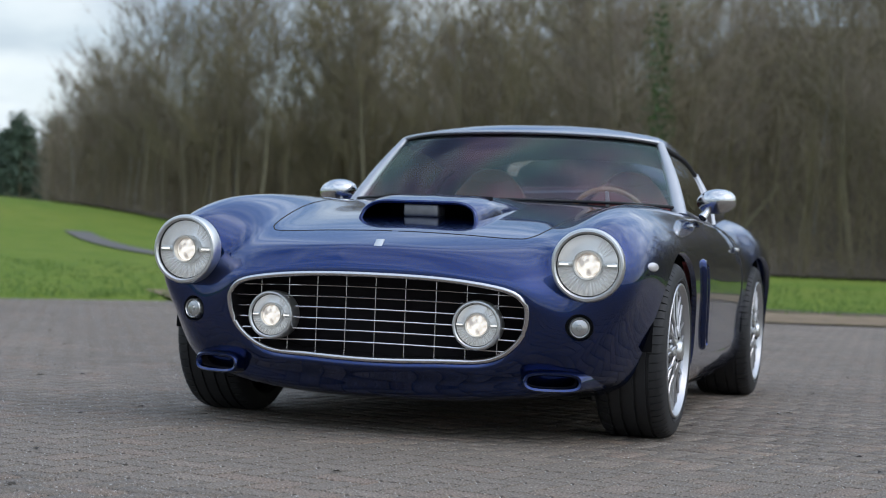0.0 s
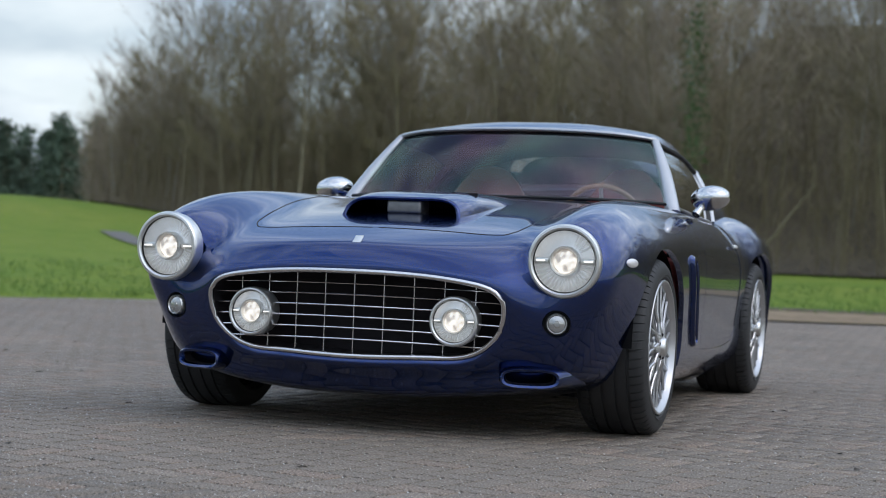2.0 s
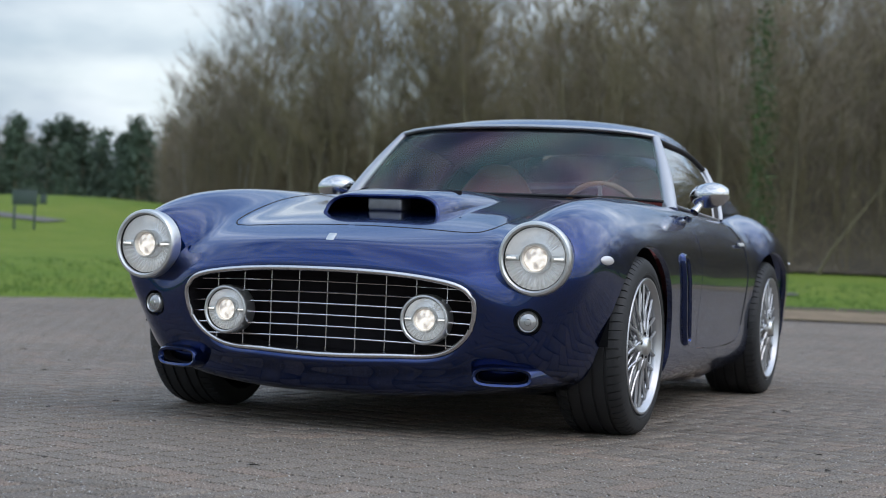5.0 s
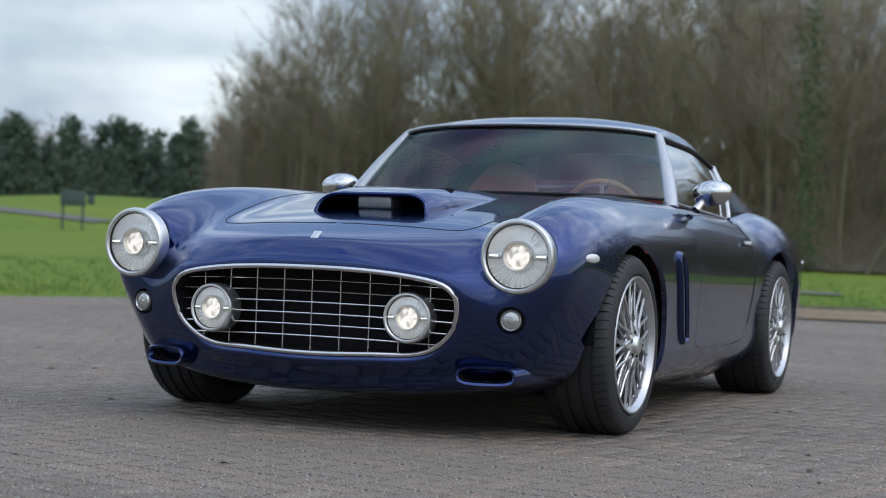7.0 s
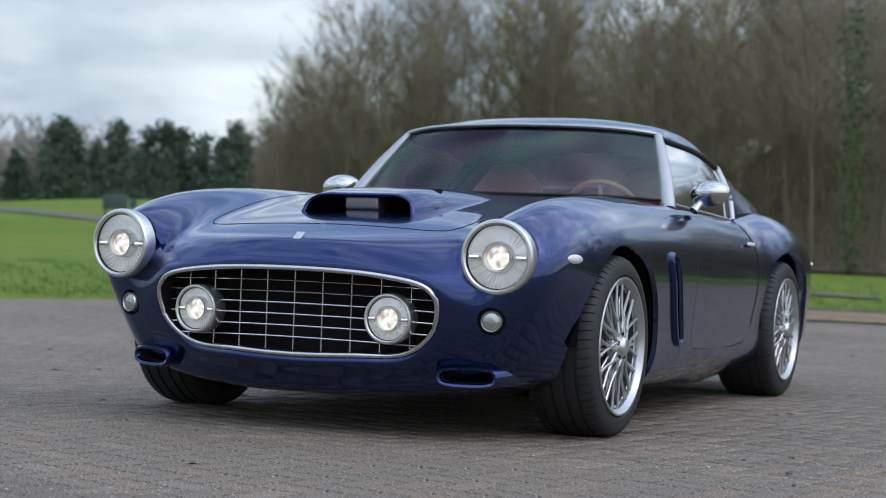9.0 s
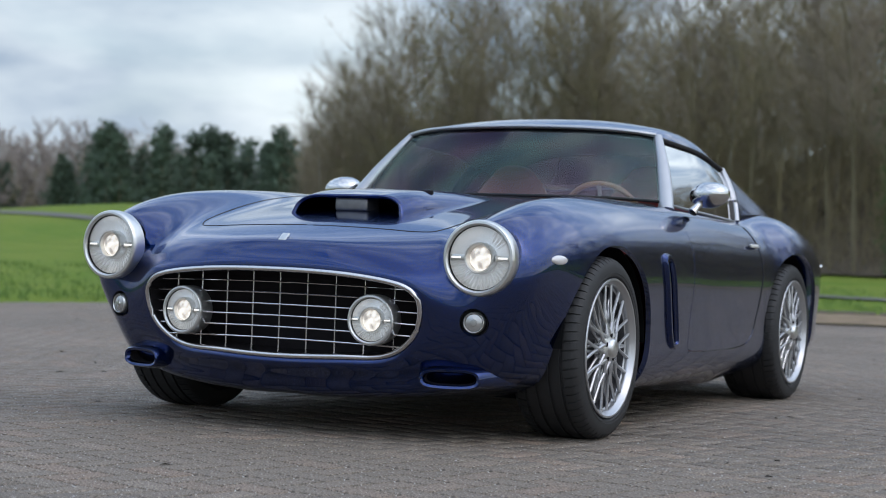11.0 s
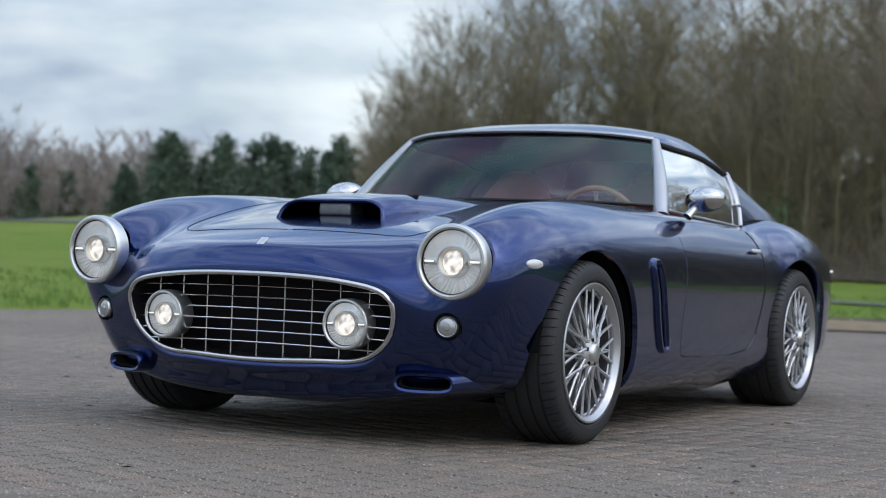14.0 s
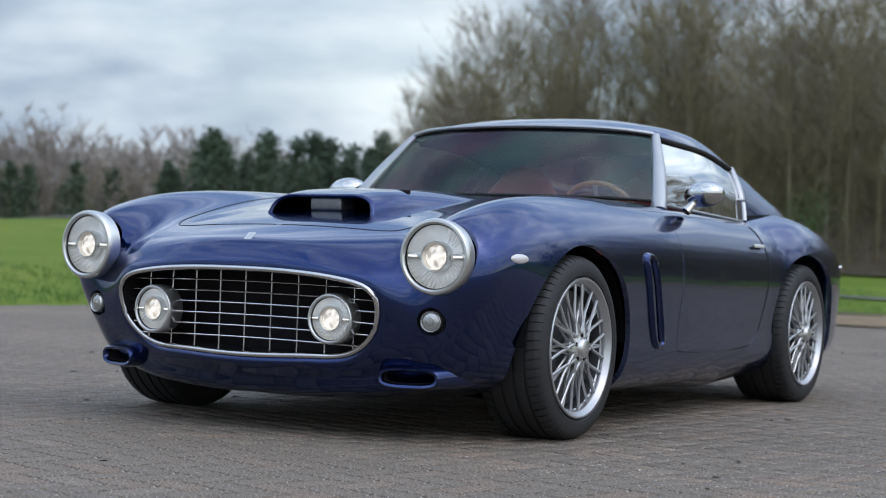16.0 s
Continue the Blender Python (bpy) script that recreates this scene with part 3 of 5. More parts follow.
ROOF = [
    [(0, 1.222, 1.236), (0.3, 1.252, 1.232), (0.5, 1.317, 1.221), (0.6, 1.383, 1.209), (0.627, 1.4, 1.187)],
    [(0, 1.42, 1.277), (0.3, 1.43, 1.268), (0.5, 1.46, 1.248), (0.605, 1.5, 1.224), (0.632, 1.51, 1.1866)],
    [(0, 1.65, 1.299), (0.3, 1.65, 1.290), (0.5, 1.65, 1.262), (0.603, 1.66, 1.227), (0.637, 1.66, 1.1825)],
    [(0, 1.92, 1.299), (0.3, 1.92, 1.288), (0.49, 1.92, 1.258), (0.6, 1.92, 1.213), (0.643, 1.92, 1.1625)],
    [(0, 2.2, 1.276), (0.3, 2.2, 1.263), (0.48, 2.2, 1.226), (0.595, 2.2, 1.167), (0.652, 2.2, 1.1072)],
    [(0, 2.5, 1.207), (0.3, 2.5, 1.192), (0.47, 2.5, 1.154), (0.58, 2.5, 1.097), (0.655, 2.5, 1.0286)],
    [(0, 2.8, 1.101), (0.3, 2.8, 1.086), (0.45, 2.8, 1.051), (0.56, 2.8, 0.991), (0.655, 2.8, 0.9268)],
    [(0, 3, 0.985), (0.3, 3, 0.975), (0.43, 3, 0.95), (0.53, 3, 0.915), (0.61, 3, 0.87)],
]
roof_shell = Shell(*skin(ROOF, 110, 60))
REARGLASS = glass_material("rear_window_glass", (0.92, 0.95, 0.93), 0.0, 1.2, 0.95)
REAR_PANE = [(-.3, 2.47), (.44, 2.45), (.53, 2.45), (.56, 2.54), (.55, 2.70), (.49, 2.83), (.36, 2.90), (-.3, 2.92)]
roof_shell.cut(rounded(REAR_PANE, 10), (0, 1), lambda v: v[:, 2] > 0.8, 3)
roof_shell.panel("roof", [0], PAINT, car, lip=0.004, mirror="both")
rear_window = roof_shell.panel("rear_window", [3], REARGLASS, car, "tinted rear window", lip=0.0, gap=0.0, mirror="both")
rear_window.visible_shadow = False
LIN = [[(x * .97, y + .02, z - .03) for x, y, z in row] for row in ROOF]
lining = Shell(*skin(LIN, 60, 30))
lining.cut(rounded([(x - .015 if x > 0 else x, y + (.02 if y < 2.5 else -.02)) for x, y in REAR_PANE], 10), (0, 1), lambda v: v[:, 2] > 0.8, 3)
lining.panel("headlining", [0], LINING, car, "plum cloth headlining", lip=0.0, gap=0.0, mirror="both")

SIDE = [
    [(.772, 1.165, .885), (.715, 1.28, 1.04), (.625, 1.41, 1.182)],
    [(.768, 1.48, .873), (.722, 1.54, 1.03), (.634, 1.60, 1.172)],
    [(.763, 1.80, .863), (.722, 1.86, 1.02), (.643, 1.90, 1.154)],
    [(.757, 2.10, .854), (.718, 2.15, .99), (.652, 2.20, 1.100)],
]
QUARTER = [
    [(.757, 2.10, .854), (.718, 2.15, .99), (.652, 2.20, 1.100)],
    [(.765, 2.40, .880), (.722, 2.42, .965), (.656, 2.45, 1.040)],
    [(.752, 2.68, .884), (.718, 2.68, .93), (.657, 2.70, .968)],
    [(.715, 2.92, .86), (.69, 2.92, .885), (.645, 2.92, .905)],
]
for s in (1, -1):
    w = sheet("side_window", SIDE, 30, 16, SIDEGLASS, car, "side window reflecting bare trees", side=s, flip=False)
    w.visible_shadow = False
    sheet("rear_quarter", QUARTER, 24, 14, PAINT, car, "", side=s, thick=0.01)
    inner = [[(x - .035, y + (-.13 if i == 0 else 0), z) for x, y, z in row] for i, row in enumerate(QUARTER)]
    sheet("quarter_lining", inner, 20, 10, LINING, car, "plum cloth quarter lining", side=s, thick=0.008)


def strip(name, pts, width, material, label="", depth=0.4, parent=None, n=24, sides=10):
    p = np.array(pts, float)
    k = np.concatenate([[0], np.cumsum(np.linalg.norm(np.diff(p, axis=0), axis=1))])
    q = spline(k, p, np.linspace(0, k[-1], n)) if len(p) > 2 else np.array([p[0] + (p[1] - p[0]) * t for t in np.linspace(0, 1, n)])
    r = [width] * n if not isinstance(width, (list, tuple)) else list(np.interp(np.linspace(0, 1, n), np.linspace(0, 1, len(width)), width))
    return part(name, tube(q, r, sides, flat=depth), material, parent or car, label)


mir = lambda pts: [(-x, y, z) for x, y, z in pts]
header = [(x, y - .004, z + .006) for x, y, z in WS_TOP]
strip("windscreen_trim", mir(header[::-1]) + header[1:], .012, TRIM, "brushed silver windscreen header trim", 0.8, n=60)
base = [(x, y - .01, z + .002) for x, y, z in WS_BASE]
strip("windscreen_seal", mir(base[::-1]) + base[1:], .009, GAP, "black rubber windscreen seal", 0.8, n=60)
for s in (1, -1):
    f = (lambda p: p) if s > 0 else mir
    strip("pillar_trim", f([(.768, 1.100, .862), (.69, 1.26, 1.05), (.614, 1.392, 1.199)]), [.034, .031, .020], TRIM, "brushed silver windscreen pillar", 0.75, n=20, sides=14)
    strip("pillar_trim", f([(.760, 2.11, .853), (.722, 2.16, .99), (.655, 2.21, 1.108)]), [.022, .020, .016], TRIM, "brushed silver door pillar", 0.6, n=20, sides=14)
    strip("pillar_lining", f([(.728, 2.085, .853), (.690, 2.135, .99), (.622, 2.185, 1.095)]), [.040, .038, .034], DASH, "dark pillar lining", 0.5, n=16)
    strip("belt_trim", f([(.782, 1.12, .886), (.778, 1.48, .872), (.773, 1.80, .861), (.764, 2.12, .850)]), .007, TRIM, "thin silver window sill strip", 1.0, n=40)
    strip("window_frame", f([(.630, 1.405, 1.187), (.639, 1.60, 1.176), (.648, 1.90, 1.157), (.657, 2.20, 1.103)]), .009, GAP, "black window seal", 1.0, n=40)


# ---- lamps
def ribbed_bowl(r0, r1, y0, y1, ribs, depth):
    """A shallow fluted reflector between two radii, about the y axis."""
    bm = bmesh.new()
    n, m = ribs * 4, 8
    g = []
    for k in range(n):
        a = 2 * math.pi * k / n
        g.append([bm.verts.new((math.cos(a) * (r0 + (r1 - r0) * t / m), y0 + (y1 - y0) * (t / m) ** 1.6 + (depth * math.cos(a * ribs) * (1.0 if math.sin(a) < -.15 or .5 < a < 1.1 else .08) if t > 1 else 0), math.sin(a) * (r0 + (r1 - r0) * t / m))) for t in range(m + 1)])
    for k in range(n):
        for t in range(m):
            bm.faces.new((g[k][t], g[k][t + 1], g[(k + 1) % n][t + 1], g[(k + 1) % n][t]))
    bmesh.ops.recalc_face_normals(bm, faces=bm.faces)
    return bm


def round_lamp(name, at, r, depth, turn, label, lit, bezel, bars=True):
    """A round lamp that looks along -y before its turn: bezel, fluted bowl, projector and glass."""
    x, y, z = at
    lamp = empty(name, car, pose(x, y, z, 0, 0, turn))
    lamp["label"] = label
    k = r / 0.127
    part("bezel", lathe([(depth, r * .97), (.02, r), (0.0, r), (-.010 * k, r * .985), (-.015 * k, r * .955), (-.016 * k, r * .90), (-.011 * k, r * .855), (.004 * k, r * .835), (.03 * k, r * .83)], 64, "y"), bezel, lamp, "satin silver lamp ring")
    part("glass_seal", lathe([(.000, r * .850), (-.0065 * k, r * .843), (.000, r * .826)], 64, "y"), GAP, lamp, "thin dark glass seal")
    part("reflector", ribbed_bowl(r * .40, r * .84, .030 * k, .006 * k, 40, .0022 * k), FLUTE, lamp, "fluted clear lamp lens")
    part("projector_ring", lathe([(.034 * k, r * (lit + .10)), (-.004 * k, r * (lit + .10)), (-.010 * k, r * (lit + .075)), (-.008 * k, r * (lit + .035)), (.012 * k, r * (lit + .01))], 48, "y"), SATIN, lamp, "satin projector ring")
    part("projector_lens", lathe([(.014 * k, r * (lit + .012)), (.004 * k, r * lit * .9), (-.004 * k, r * lit * .6), (-.008 * k, r * lit * .3), (-.009 * k, 0.0)], 32, "y"), BULB, lamp, "glowing warm white projector lens")
    if bars:
        for s in (1, -1):
            mid = (lit + .10 + .83) / 2
            part("light_bar", box(r * (.80 - lit - .10), .012 * k, r * .17, .004 * k, (s * r * mid, .006 * k, 0)), SATIN, lamp, "silver side bar")
            part("light_strip", box(r * .25, .008 * k, r * .05, .0015 * k, (s * r * (mid + .03), -.002 * k, r * .01)), LED, lamp, "lit white strip")
    gl = part("glass", lathe([(.002 * k, r * .872), (-.012 * k, r * .76), (-.020 * k, r * .5), (-.025 * k, r * .25), (-.027 * k, 0.0)], 48, "y"), LENS, lamp, "clear domed glass")
    gl.visible_shadow = False
    return lamp


for s in (1, -1):
    round_lamp("headlight", (s * .75, -.690, .634), .127, .045, s * 4, "lit round headlight in a satin silver ring", .31, SATIN)
    round_lamp("fog_lamp", (s * .381, -.742, .413), .087, .06, s * 3, "lit round driving lamp in the grille", .40, SATIN)
    ind = empty("indicator", car, pose(s * .723, -.658, .419, 0, 0, s * 16))
    ind["label"] = "small round clear indicator in a dark recess"
    part("recess", lathe([(.0, .047), (.03, .046), (.032, 0.0)], 32, "y"), GAP, ind, "dark recess")
    part("rim", lathe([(.03, .036), (-.004, .036), (-.008, .033), (-.004, .030)], 40, "y"), SATIN, ind, "silver ring")
    part("lens", lathe([(-.001, .031), (-.006, .022), (-.008, .008), (-.009, 0)], 32, "y"), INDICATOR, ind, "clear lens")
    part("lens_core", lathe([(-.007, .012), (-.011, .010), (-.012, 0)], 24, "y"), INDICATOR, ind, "raised lens centre")
    mk = part("marker_lamp", ellipsoid((0, 0, 0), (.010, .046, .0165)), AMBER, car, "oval clear side marker lamp")
    mk.matrix_local = pose(s * (side_x(-.437, .637) + .001), -.437, .637, 0, s * -6, s * -13)

# ---- grille


def mouth_ring(scale=1.0, dy=0.0, n=60):
    k = np.concatenate([[0], np.cumsum(np.linalg.norm(np.diff(MOUTH_ROW, axis=0), axis=1))])
    q = np.stack([np.interp(np.linspace(0, k[-1], n), k, MOUTH_ROW[:, a]) for a in range(3)], -1)
    c = np.array((0, 0, .435))
    q = np.concatenate([q, (q * (-1, 1, 1))[::-1][1:-1]])
    p = (q - c) * (scale, 1, scale) + c
    p[:, 1] += dy
    return p


grille = empty("grille", car)
grille["label"] = "bright egg-crate grille with a polished surround"
part("grille_surround", tube(mouth_ring(.993, -.004), .0095, 10, closed=True), SURROUND, grille, "satin polished grille surround")
a, b, c = mouth_ring(.985, .004), mouth_ring(.97, .06), mouth_ring(.95, .22)
n = len(a)
funnel = [(i + r * n, (i + 1) % n + r * n, (i + 1) % n + (r + 1) * n, i + (r + 1) * n) for r in range(2) for i in range(n)] + [tuple(range(2 * n, 3 * n))]
mesh_object("grille_duct", np.concatenate([a, b, c]), funnel, BLACK, grille, "black intake behind the bars", smooth=False)


def mouth_span(z):
    """Half the mouth's width at a height."""
    r = mouth_ring()[:60]
    r = r[np.argsort(-r[:, 2])]
    zz, xx = r[:, 2], r[:, 0]
    return float(np.interp(z, zz[::-1], xx[::-1]))


def mouth_zs(x):
    r = mouth_ring()[:60]
    k = int(np.argmax(r[:, 0]))
    up, lo = r[:k + 1], r[k:][::-1]
    return float(np.interp(abs(x), up[:, 0], up[:, 2])), float(np.interp(abs(x), lo[:, 0], lo[:, 2]))


def grille_y(x):
    return -.722 + .10 * x * x


for z in (.332, .371, .410, .449, .488, .527):
    w = mouth_span(z) * .985
    part("grille_bar", tube([(w * t, grille_y(w * t), z - .008 * t * t) for t in np.linspace(-1, 1, 25)], .0027, 6), SURROUND, grille)
for k in range(-4, 5):
    x = k * .1105
    hi, lo = mouth_zs(x)
    part("grille_bar", tube([(x, grille_y(x) + .012, hi - .006), (x, grille_y(x) + .012, (hi + lo) / 2), (x, grille_y(x) + .012, lo + .006)], .0027, 6), SURROUND, grille)

# ---- bonnet scoop, badge
SCOOP = [
    [(0, -.255, .852), (.10, -.255, .852), (.175, -.255, .846), (.215, -.262, .822), (.235, -.285, .752)],
    [(0, -.18, .868), (.11, -.18, .867), (.185, -.18, .860), (.228, -.18, .836), (.250, -.19, .765)],
    [(0, .05, .890), (.11, .05, .888), (.188, .05, .880), (.235, .05, .858), (.268, .05, .797)],
    [(0, .35, .898), (.11, .35, .895), (.185, .35, .888), (.232, .35, .872), (.278, .35, .834)],
    [(0, .70, .888), (.11, .70, .886), (.18, .70, .882), (.22, .70, .878), (.27, .70, .866)],
]
scoop = empty("bonnet_scoop", car)
scoop["label"] = "raised air scoop on the bonnet with a dark mouth"
sheet("scoop_cover", SCOOP, 60, 40, PAINT, scoop, both=True, thick=0.012)
g0, _ = skin(SCOOP, 60, 40)
edge = np.concatenate([(g0[0] * (-1, 1, 1))[::-1], g0[0][1:]])
part("scoop_lip", tube(edge - np.array((0, 0, .004)), .0035, 8), PAINT, scoop)
part("scoop_back", box(.42, .01, .10, .002, (0, .02, .835)), BLACK, scoop, "black duct wall")
part("air_box", box(.140, .10, .054, .012, (.0, -.19, .818), 3), plain("cast_aluminium", (0.22, 0.22, 0.23), 0.42, 0.8, vary=0.2, scale=40), scoop, "grey metal air box")
badge = part("badge", box(.030, .004, .040, .0015), SATIN, car, "small silver rectangular badge")
badge.matrix_local = pose(0, -.697, .684, -52, 0, 0)


# ---- nose ducts
def stadium(w, h, n=28, p=3.2):
    out = []
    for k in range(n):
        a = 2 * math.pi * k / n
        c, s = math.cos(a), math.sin(a)
        out.append((w / 2 * math.copysign(abs(c) ** (2 / p), c), h / 2 * math.copysign(abs(s) ** (2 / p), s)))
    return out


def loft(rings, close_last=False):
    bm = bmesh.new()
    vs = [[bm.verts.new(p) for p in r] for r in rings]
    n = len(vs[0])
    for a, b in zip(vs, vs[1:]):
        for i in range(n):
            bm.faces.new((a[i], a[(i + 1) % n], b[(i + 1) % n], b[i]))
    if close_last:
        bm.faces.new(vs[-1])
    bmesh.ops.recalc_face_normals(bm, faces=bm.faces)
    return bm


for s in (1, -1):
    duct = empty("brake_duct", car, pose(s * .632, -.640, .226, 0, 0, s * 20))
    duct["label"] = "oval brake duct moulded in body colour"
    rings = [[(s * (x + dx), y, z + dz) for x, z in stadium(w, h)] for w, h, y, dx, dz in
             ((.33, .12, .16, .06, .012), (.265, .096, .07, .026, .006), (.222, .080, .014, .006, .002), (.208, .072, -.001, 0, 0), (.198, .064, -.006, 0, 0), (.182, .048, -.003, 0, 0), (.172, .040, .01, 0, 0))]
    part("duct_shell", loft(rings), PAINT, duct)
    part("duct_bore", loft([[(x, .008, z) for x, z in stadium(.174, .042)], [(x, .09, z) for x, z in stadium(.15, .034)]], True), BLACK, duct, "black duct bore")

# ---- wing vents
for s in (1, -1):
    vent = empty("wing_vent", car)
    vent["label"] = "tall narrow wing vent with a raised rim"
    cy, cz, lean = .662, .49, -.42
    def vent_ring(w, h, out, dy=0.0):
        pts = []
        for a, b in stadium(w, h, 40, 4.5):
            yy, zz = cy + dy + a + lean * b * 1.0, cz + b
            pts.append((s * (side_x(yy, zz) + out), yy, zz))
        return pts
    part("vent_rim", loft([vent_ring(.128, .385, -.004), vent_ring(.114, .372, .010), vent_ring(.102, .362, .015), vent_ring(.080, .342, .015), vent_ring(.066, .330, .004)]), PAINT, vent)
    part("vent_slot", loft([vent_ring(.070, .334, .006), vent_ring(.054, .320, -.0005)], True), GAP, vent, "dark vent slot")
    part("vent_blade", tube([(s * (side_x(cy + lean * b, cz + b) + .012), cy - .004 + lean * b, cz + b) for b in np.linspace(-.155, .155, 12)], .0075, 8), PAINT, vent, "slim upright blade")

# ---- door mirrors
for s in (1, -1):
    mirror = empty("door_mirror", car)
    mirror["label"] = "polished bullet door mirror on a short stalk"
    bm = ellipsoid((0, 0, 0), (.090, .075, .056), None, 36)
    for v in bm.verts:
        if v.co.y > .035:
            v.co.y = .035
        v.co.z += .006 * (v.co.x / .088)
    ob = part("mirror_shell", bm, CHROME, mirror, "polished silver shell")
    ob.matrix_local = pose(s * .900, 1.27, .940, 0, 0, s * -12)
    part("mirror_stalk", tube([(s * .850, 1.195, .862), (s * .862, 1.215, .885), (s * .878, 1.24, .915)], [.020, .015, .017], 12), CHROME, mirror, "polished stalk")
    ob = part("mirror_foot", ellipsoid((0, 0, 0), (.010, .022, .006)), GAP, mirror, "dark mirror foot")
    ob.matrix_local = pose(s * .850, 1.20, .858, 0, s * 28, 0)


# ---- door handles
for s in (1, -1):
    hx = side_x(1.93, .737)
    hd = part("door_handle", box(.012, .135, .017, .0055, (0, 0, 0), 3), plain("matt_silver_handle", (.62, .62, .60), .5, .25, vary=.06, scale=40), car, "slim satin silver door handle")
    hd.matrix_local = pose(s * (hx + .011), 1.93, .737, 0, s * -14, s * 2)
    # a solid black oval stands in for shade behind the handle
    part("handle_shade", ellipsoid((s * (hx - .003), 1.93, .733), (.004, .062, .012)), GAP, car, "black oval for the shade behind the handle")


# ---- wheels
BARREL = plain("grey_wheel_barrel", (.085, .085, .092), .45, .6, vary=.15, scale=20)
def tyre_mesh(r, w):
    """A tyre about x, its outer face at x = 0: treads cut by rings and by cross grooves on the shoulders."""
    half = w / 2
    prof = [(-.030, .243), (-.006, .252), (.004, .262), (.006, .285), (-.002, r - .022), (-.012, r - .010), (-.026, r - .003)]
    groove = (.22, .40, .60, .78)
    tread = []
    for gpos in groove:
        c = -w * gpos
        tread += [(c + .006, r), (c + .0045, r - .007), (c - .0045, r - .007), (c - .006, r)]
    prof = prof + tread + [(-w + .026, r - .003), (-w + .012, r - .010), (-w + .002, r - .022), (-w - .004, .285), (-w - .002, .262), (-w + .03, .243)]
    n = 64
    bm = bmesh.new()
    rings = []
    for k in range(n):
        for off, cut in ((0.0, 0), (.80, 0), (.83, 1), (.97, 1)):
            a = 2 * math.pi * (k + off) / n
            ring = []
            for i, (d, rr) in enumerate(prof):
                deep = cut and (5 <= i <= 7 or len(prof) - 8 <= i <= len(prof) - 6)
                lean = .035 * math.sin(math.pi * min(1, max(0, -d / w)))
                rr2 = rr - (.005 if deep else 0)
                ring.append(bm.verts.new((d, rr2 * math.cos(a + lean), rr2 * math.sin(a + lean))))
            rings.append(ring)
    m = len(rings)
    for k in range(m):
        p, q = rings[k], rings[(k + 1) % m]
        for i in range(len(prof) - 1):
            bm.faces.new((p[i], p[i + 1], q[i + 1], q[i]))
    bmesh.ops.recalc_face_normals(bm, faces=bm.faces)
    return bm


def wheel(name, m, r, w, label):
    hub = empty(name, car, m)
    hub["label"] = label
    tyre = part("tyre", tyre_mesh(r, w), RUBBER, hub, "black low-profile tyre")
    part("sidewall_line", lathe([(.0065, .270), (.0075, .271), (.0065, .272)], 72), RUBBER, tyre)
    part("rim", lathe([(-.024, .246), (.002, .252), (.006, .250), (.006, .244), (.001, .239), (-.004, .237), (-.008, .231), (-.016, .228), (-.026, .227), (-.030, .221)], 84), WHEEL, hub, "silver rim with a stepped lip")
    part("barrel", lathe([(-.030, .222), (-.060, .214), (-.20, .207), (-.22, .22)], 72), BARREL, hub, "grey inner barrel")
    part("web", lathe([(-.034, .05), (-.052, .09), (-.060, .15), (-.062, .205)], 60), BARREL, hub, "grey wheel web behind the spokes")
    # straight spokes in two crossing layers
    for k in range(10):
        a0 = 2 * math.pi * k / 10
        for off, x0, x1, tilt, ra in ((.016, -.002, -.018, -11, .0058), (-.016, -.002, -.018, 11, .0058), (.014, -.022, -.032, 36, .0052), (-.014, -.022, -.032, -36, .0052)):
            a1 = a0 + radians(tilt)
            p0 = (x0, .047 * math.cos(a0) - off * math.sin(a0), .047 * math.sin(a0) + off * math.cos(a0))
            p1 = (x1, .229 * math.cos(a1), .229 * math.sin(a1))
            mid = tuple((u + v) / 2 - (.006 if i == 0 else 0) for i, (u, v) in enumerate(zip(p0, p1)))
            part("spoke", tube([p0, mid, p1], [ra * 1.25, ra, ra * 1.05], 7), WHEEL, hub)
    part("hub_cap", lathe([(-.09, .062), (-.012, .060), (-.002, .054), (.004, .036), (.016, .033), (.020, .028), (.021, 0)], 40), SATIN, hub, "satin centre cap")
    for k in range(5):
        a = 2 * math.pi * k / 5 + .3
        b = lathe([(.0, .008), (.004, .008), (.005, .005), (-.002, .004)], 10)
        bmesh.ops.translate(b, verts=b.verts, vec=(.0005, .046 * math.cos(a), .046 * math.sin(a)))
        part("wheel_nut", b, BLACK, hub, "dark recessed nut")
    part("brake_disc", lathe([(-.105, .06), (-.105, .180), (-.13, .180), (-.13, .06)], 60), plain("brake_steel", (.22, .22, .225), .38, 1.0, vary=.15, scale=30), hub, "grey brake disc")
    cal = lathe([(-.09, .125), (-.09, .19), (-.15, .19), (-.15, .125), (-.09, .125)], 14, start=2.6, turn=1.0)
    part("brake_caliper", cal, BLACK, hub, "black brake caliper")
    return hub


WHEELS = (("front", 0.006, .955, .330, .255), ("rear", 2.5, .952, .333, .275))
for _, y, x, r, w in WHEELS:
    wheel("wheel", pose(x, y, r - .002), r, w, "silver multi-spoke wheel with a black tyre")
    wheel("wheel", pose(-x, y, r - .002, 0, 0, 180), r, w, "silver multi-spoke wheel with a black tyre")

# ---- tail lamps
for s in (1, -1):
    tl = part("tail_reflector", ellipsoid((0, 0, 0), (.010, .018, .012)), CHROME, car, "small bright tail trim")
    tl.matrix_local = pose(s * (side_x(3.06, .655) + .003), 3.06, .655)

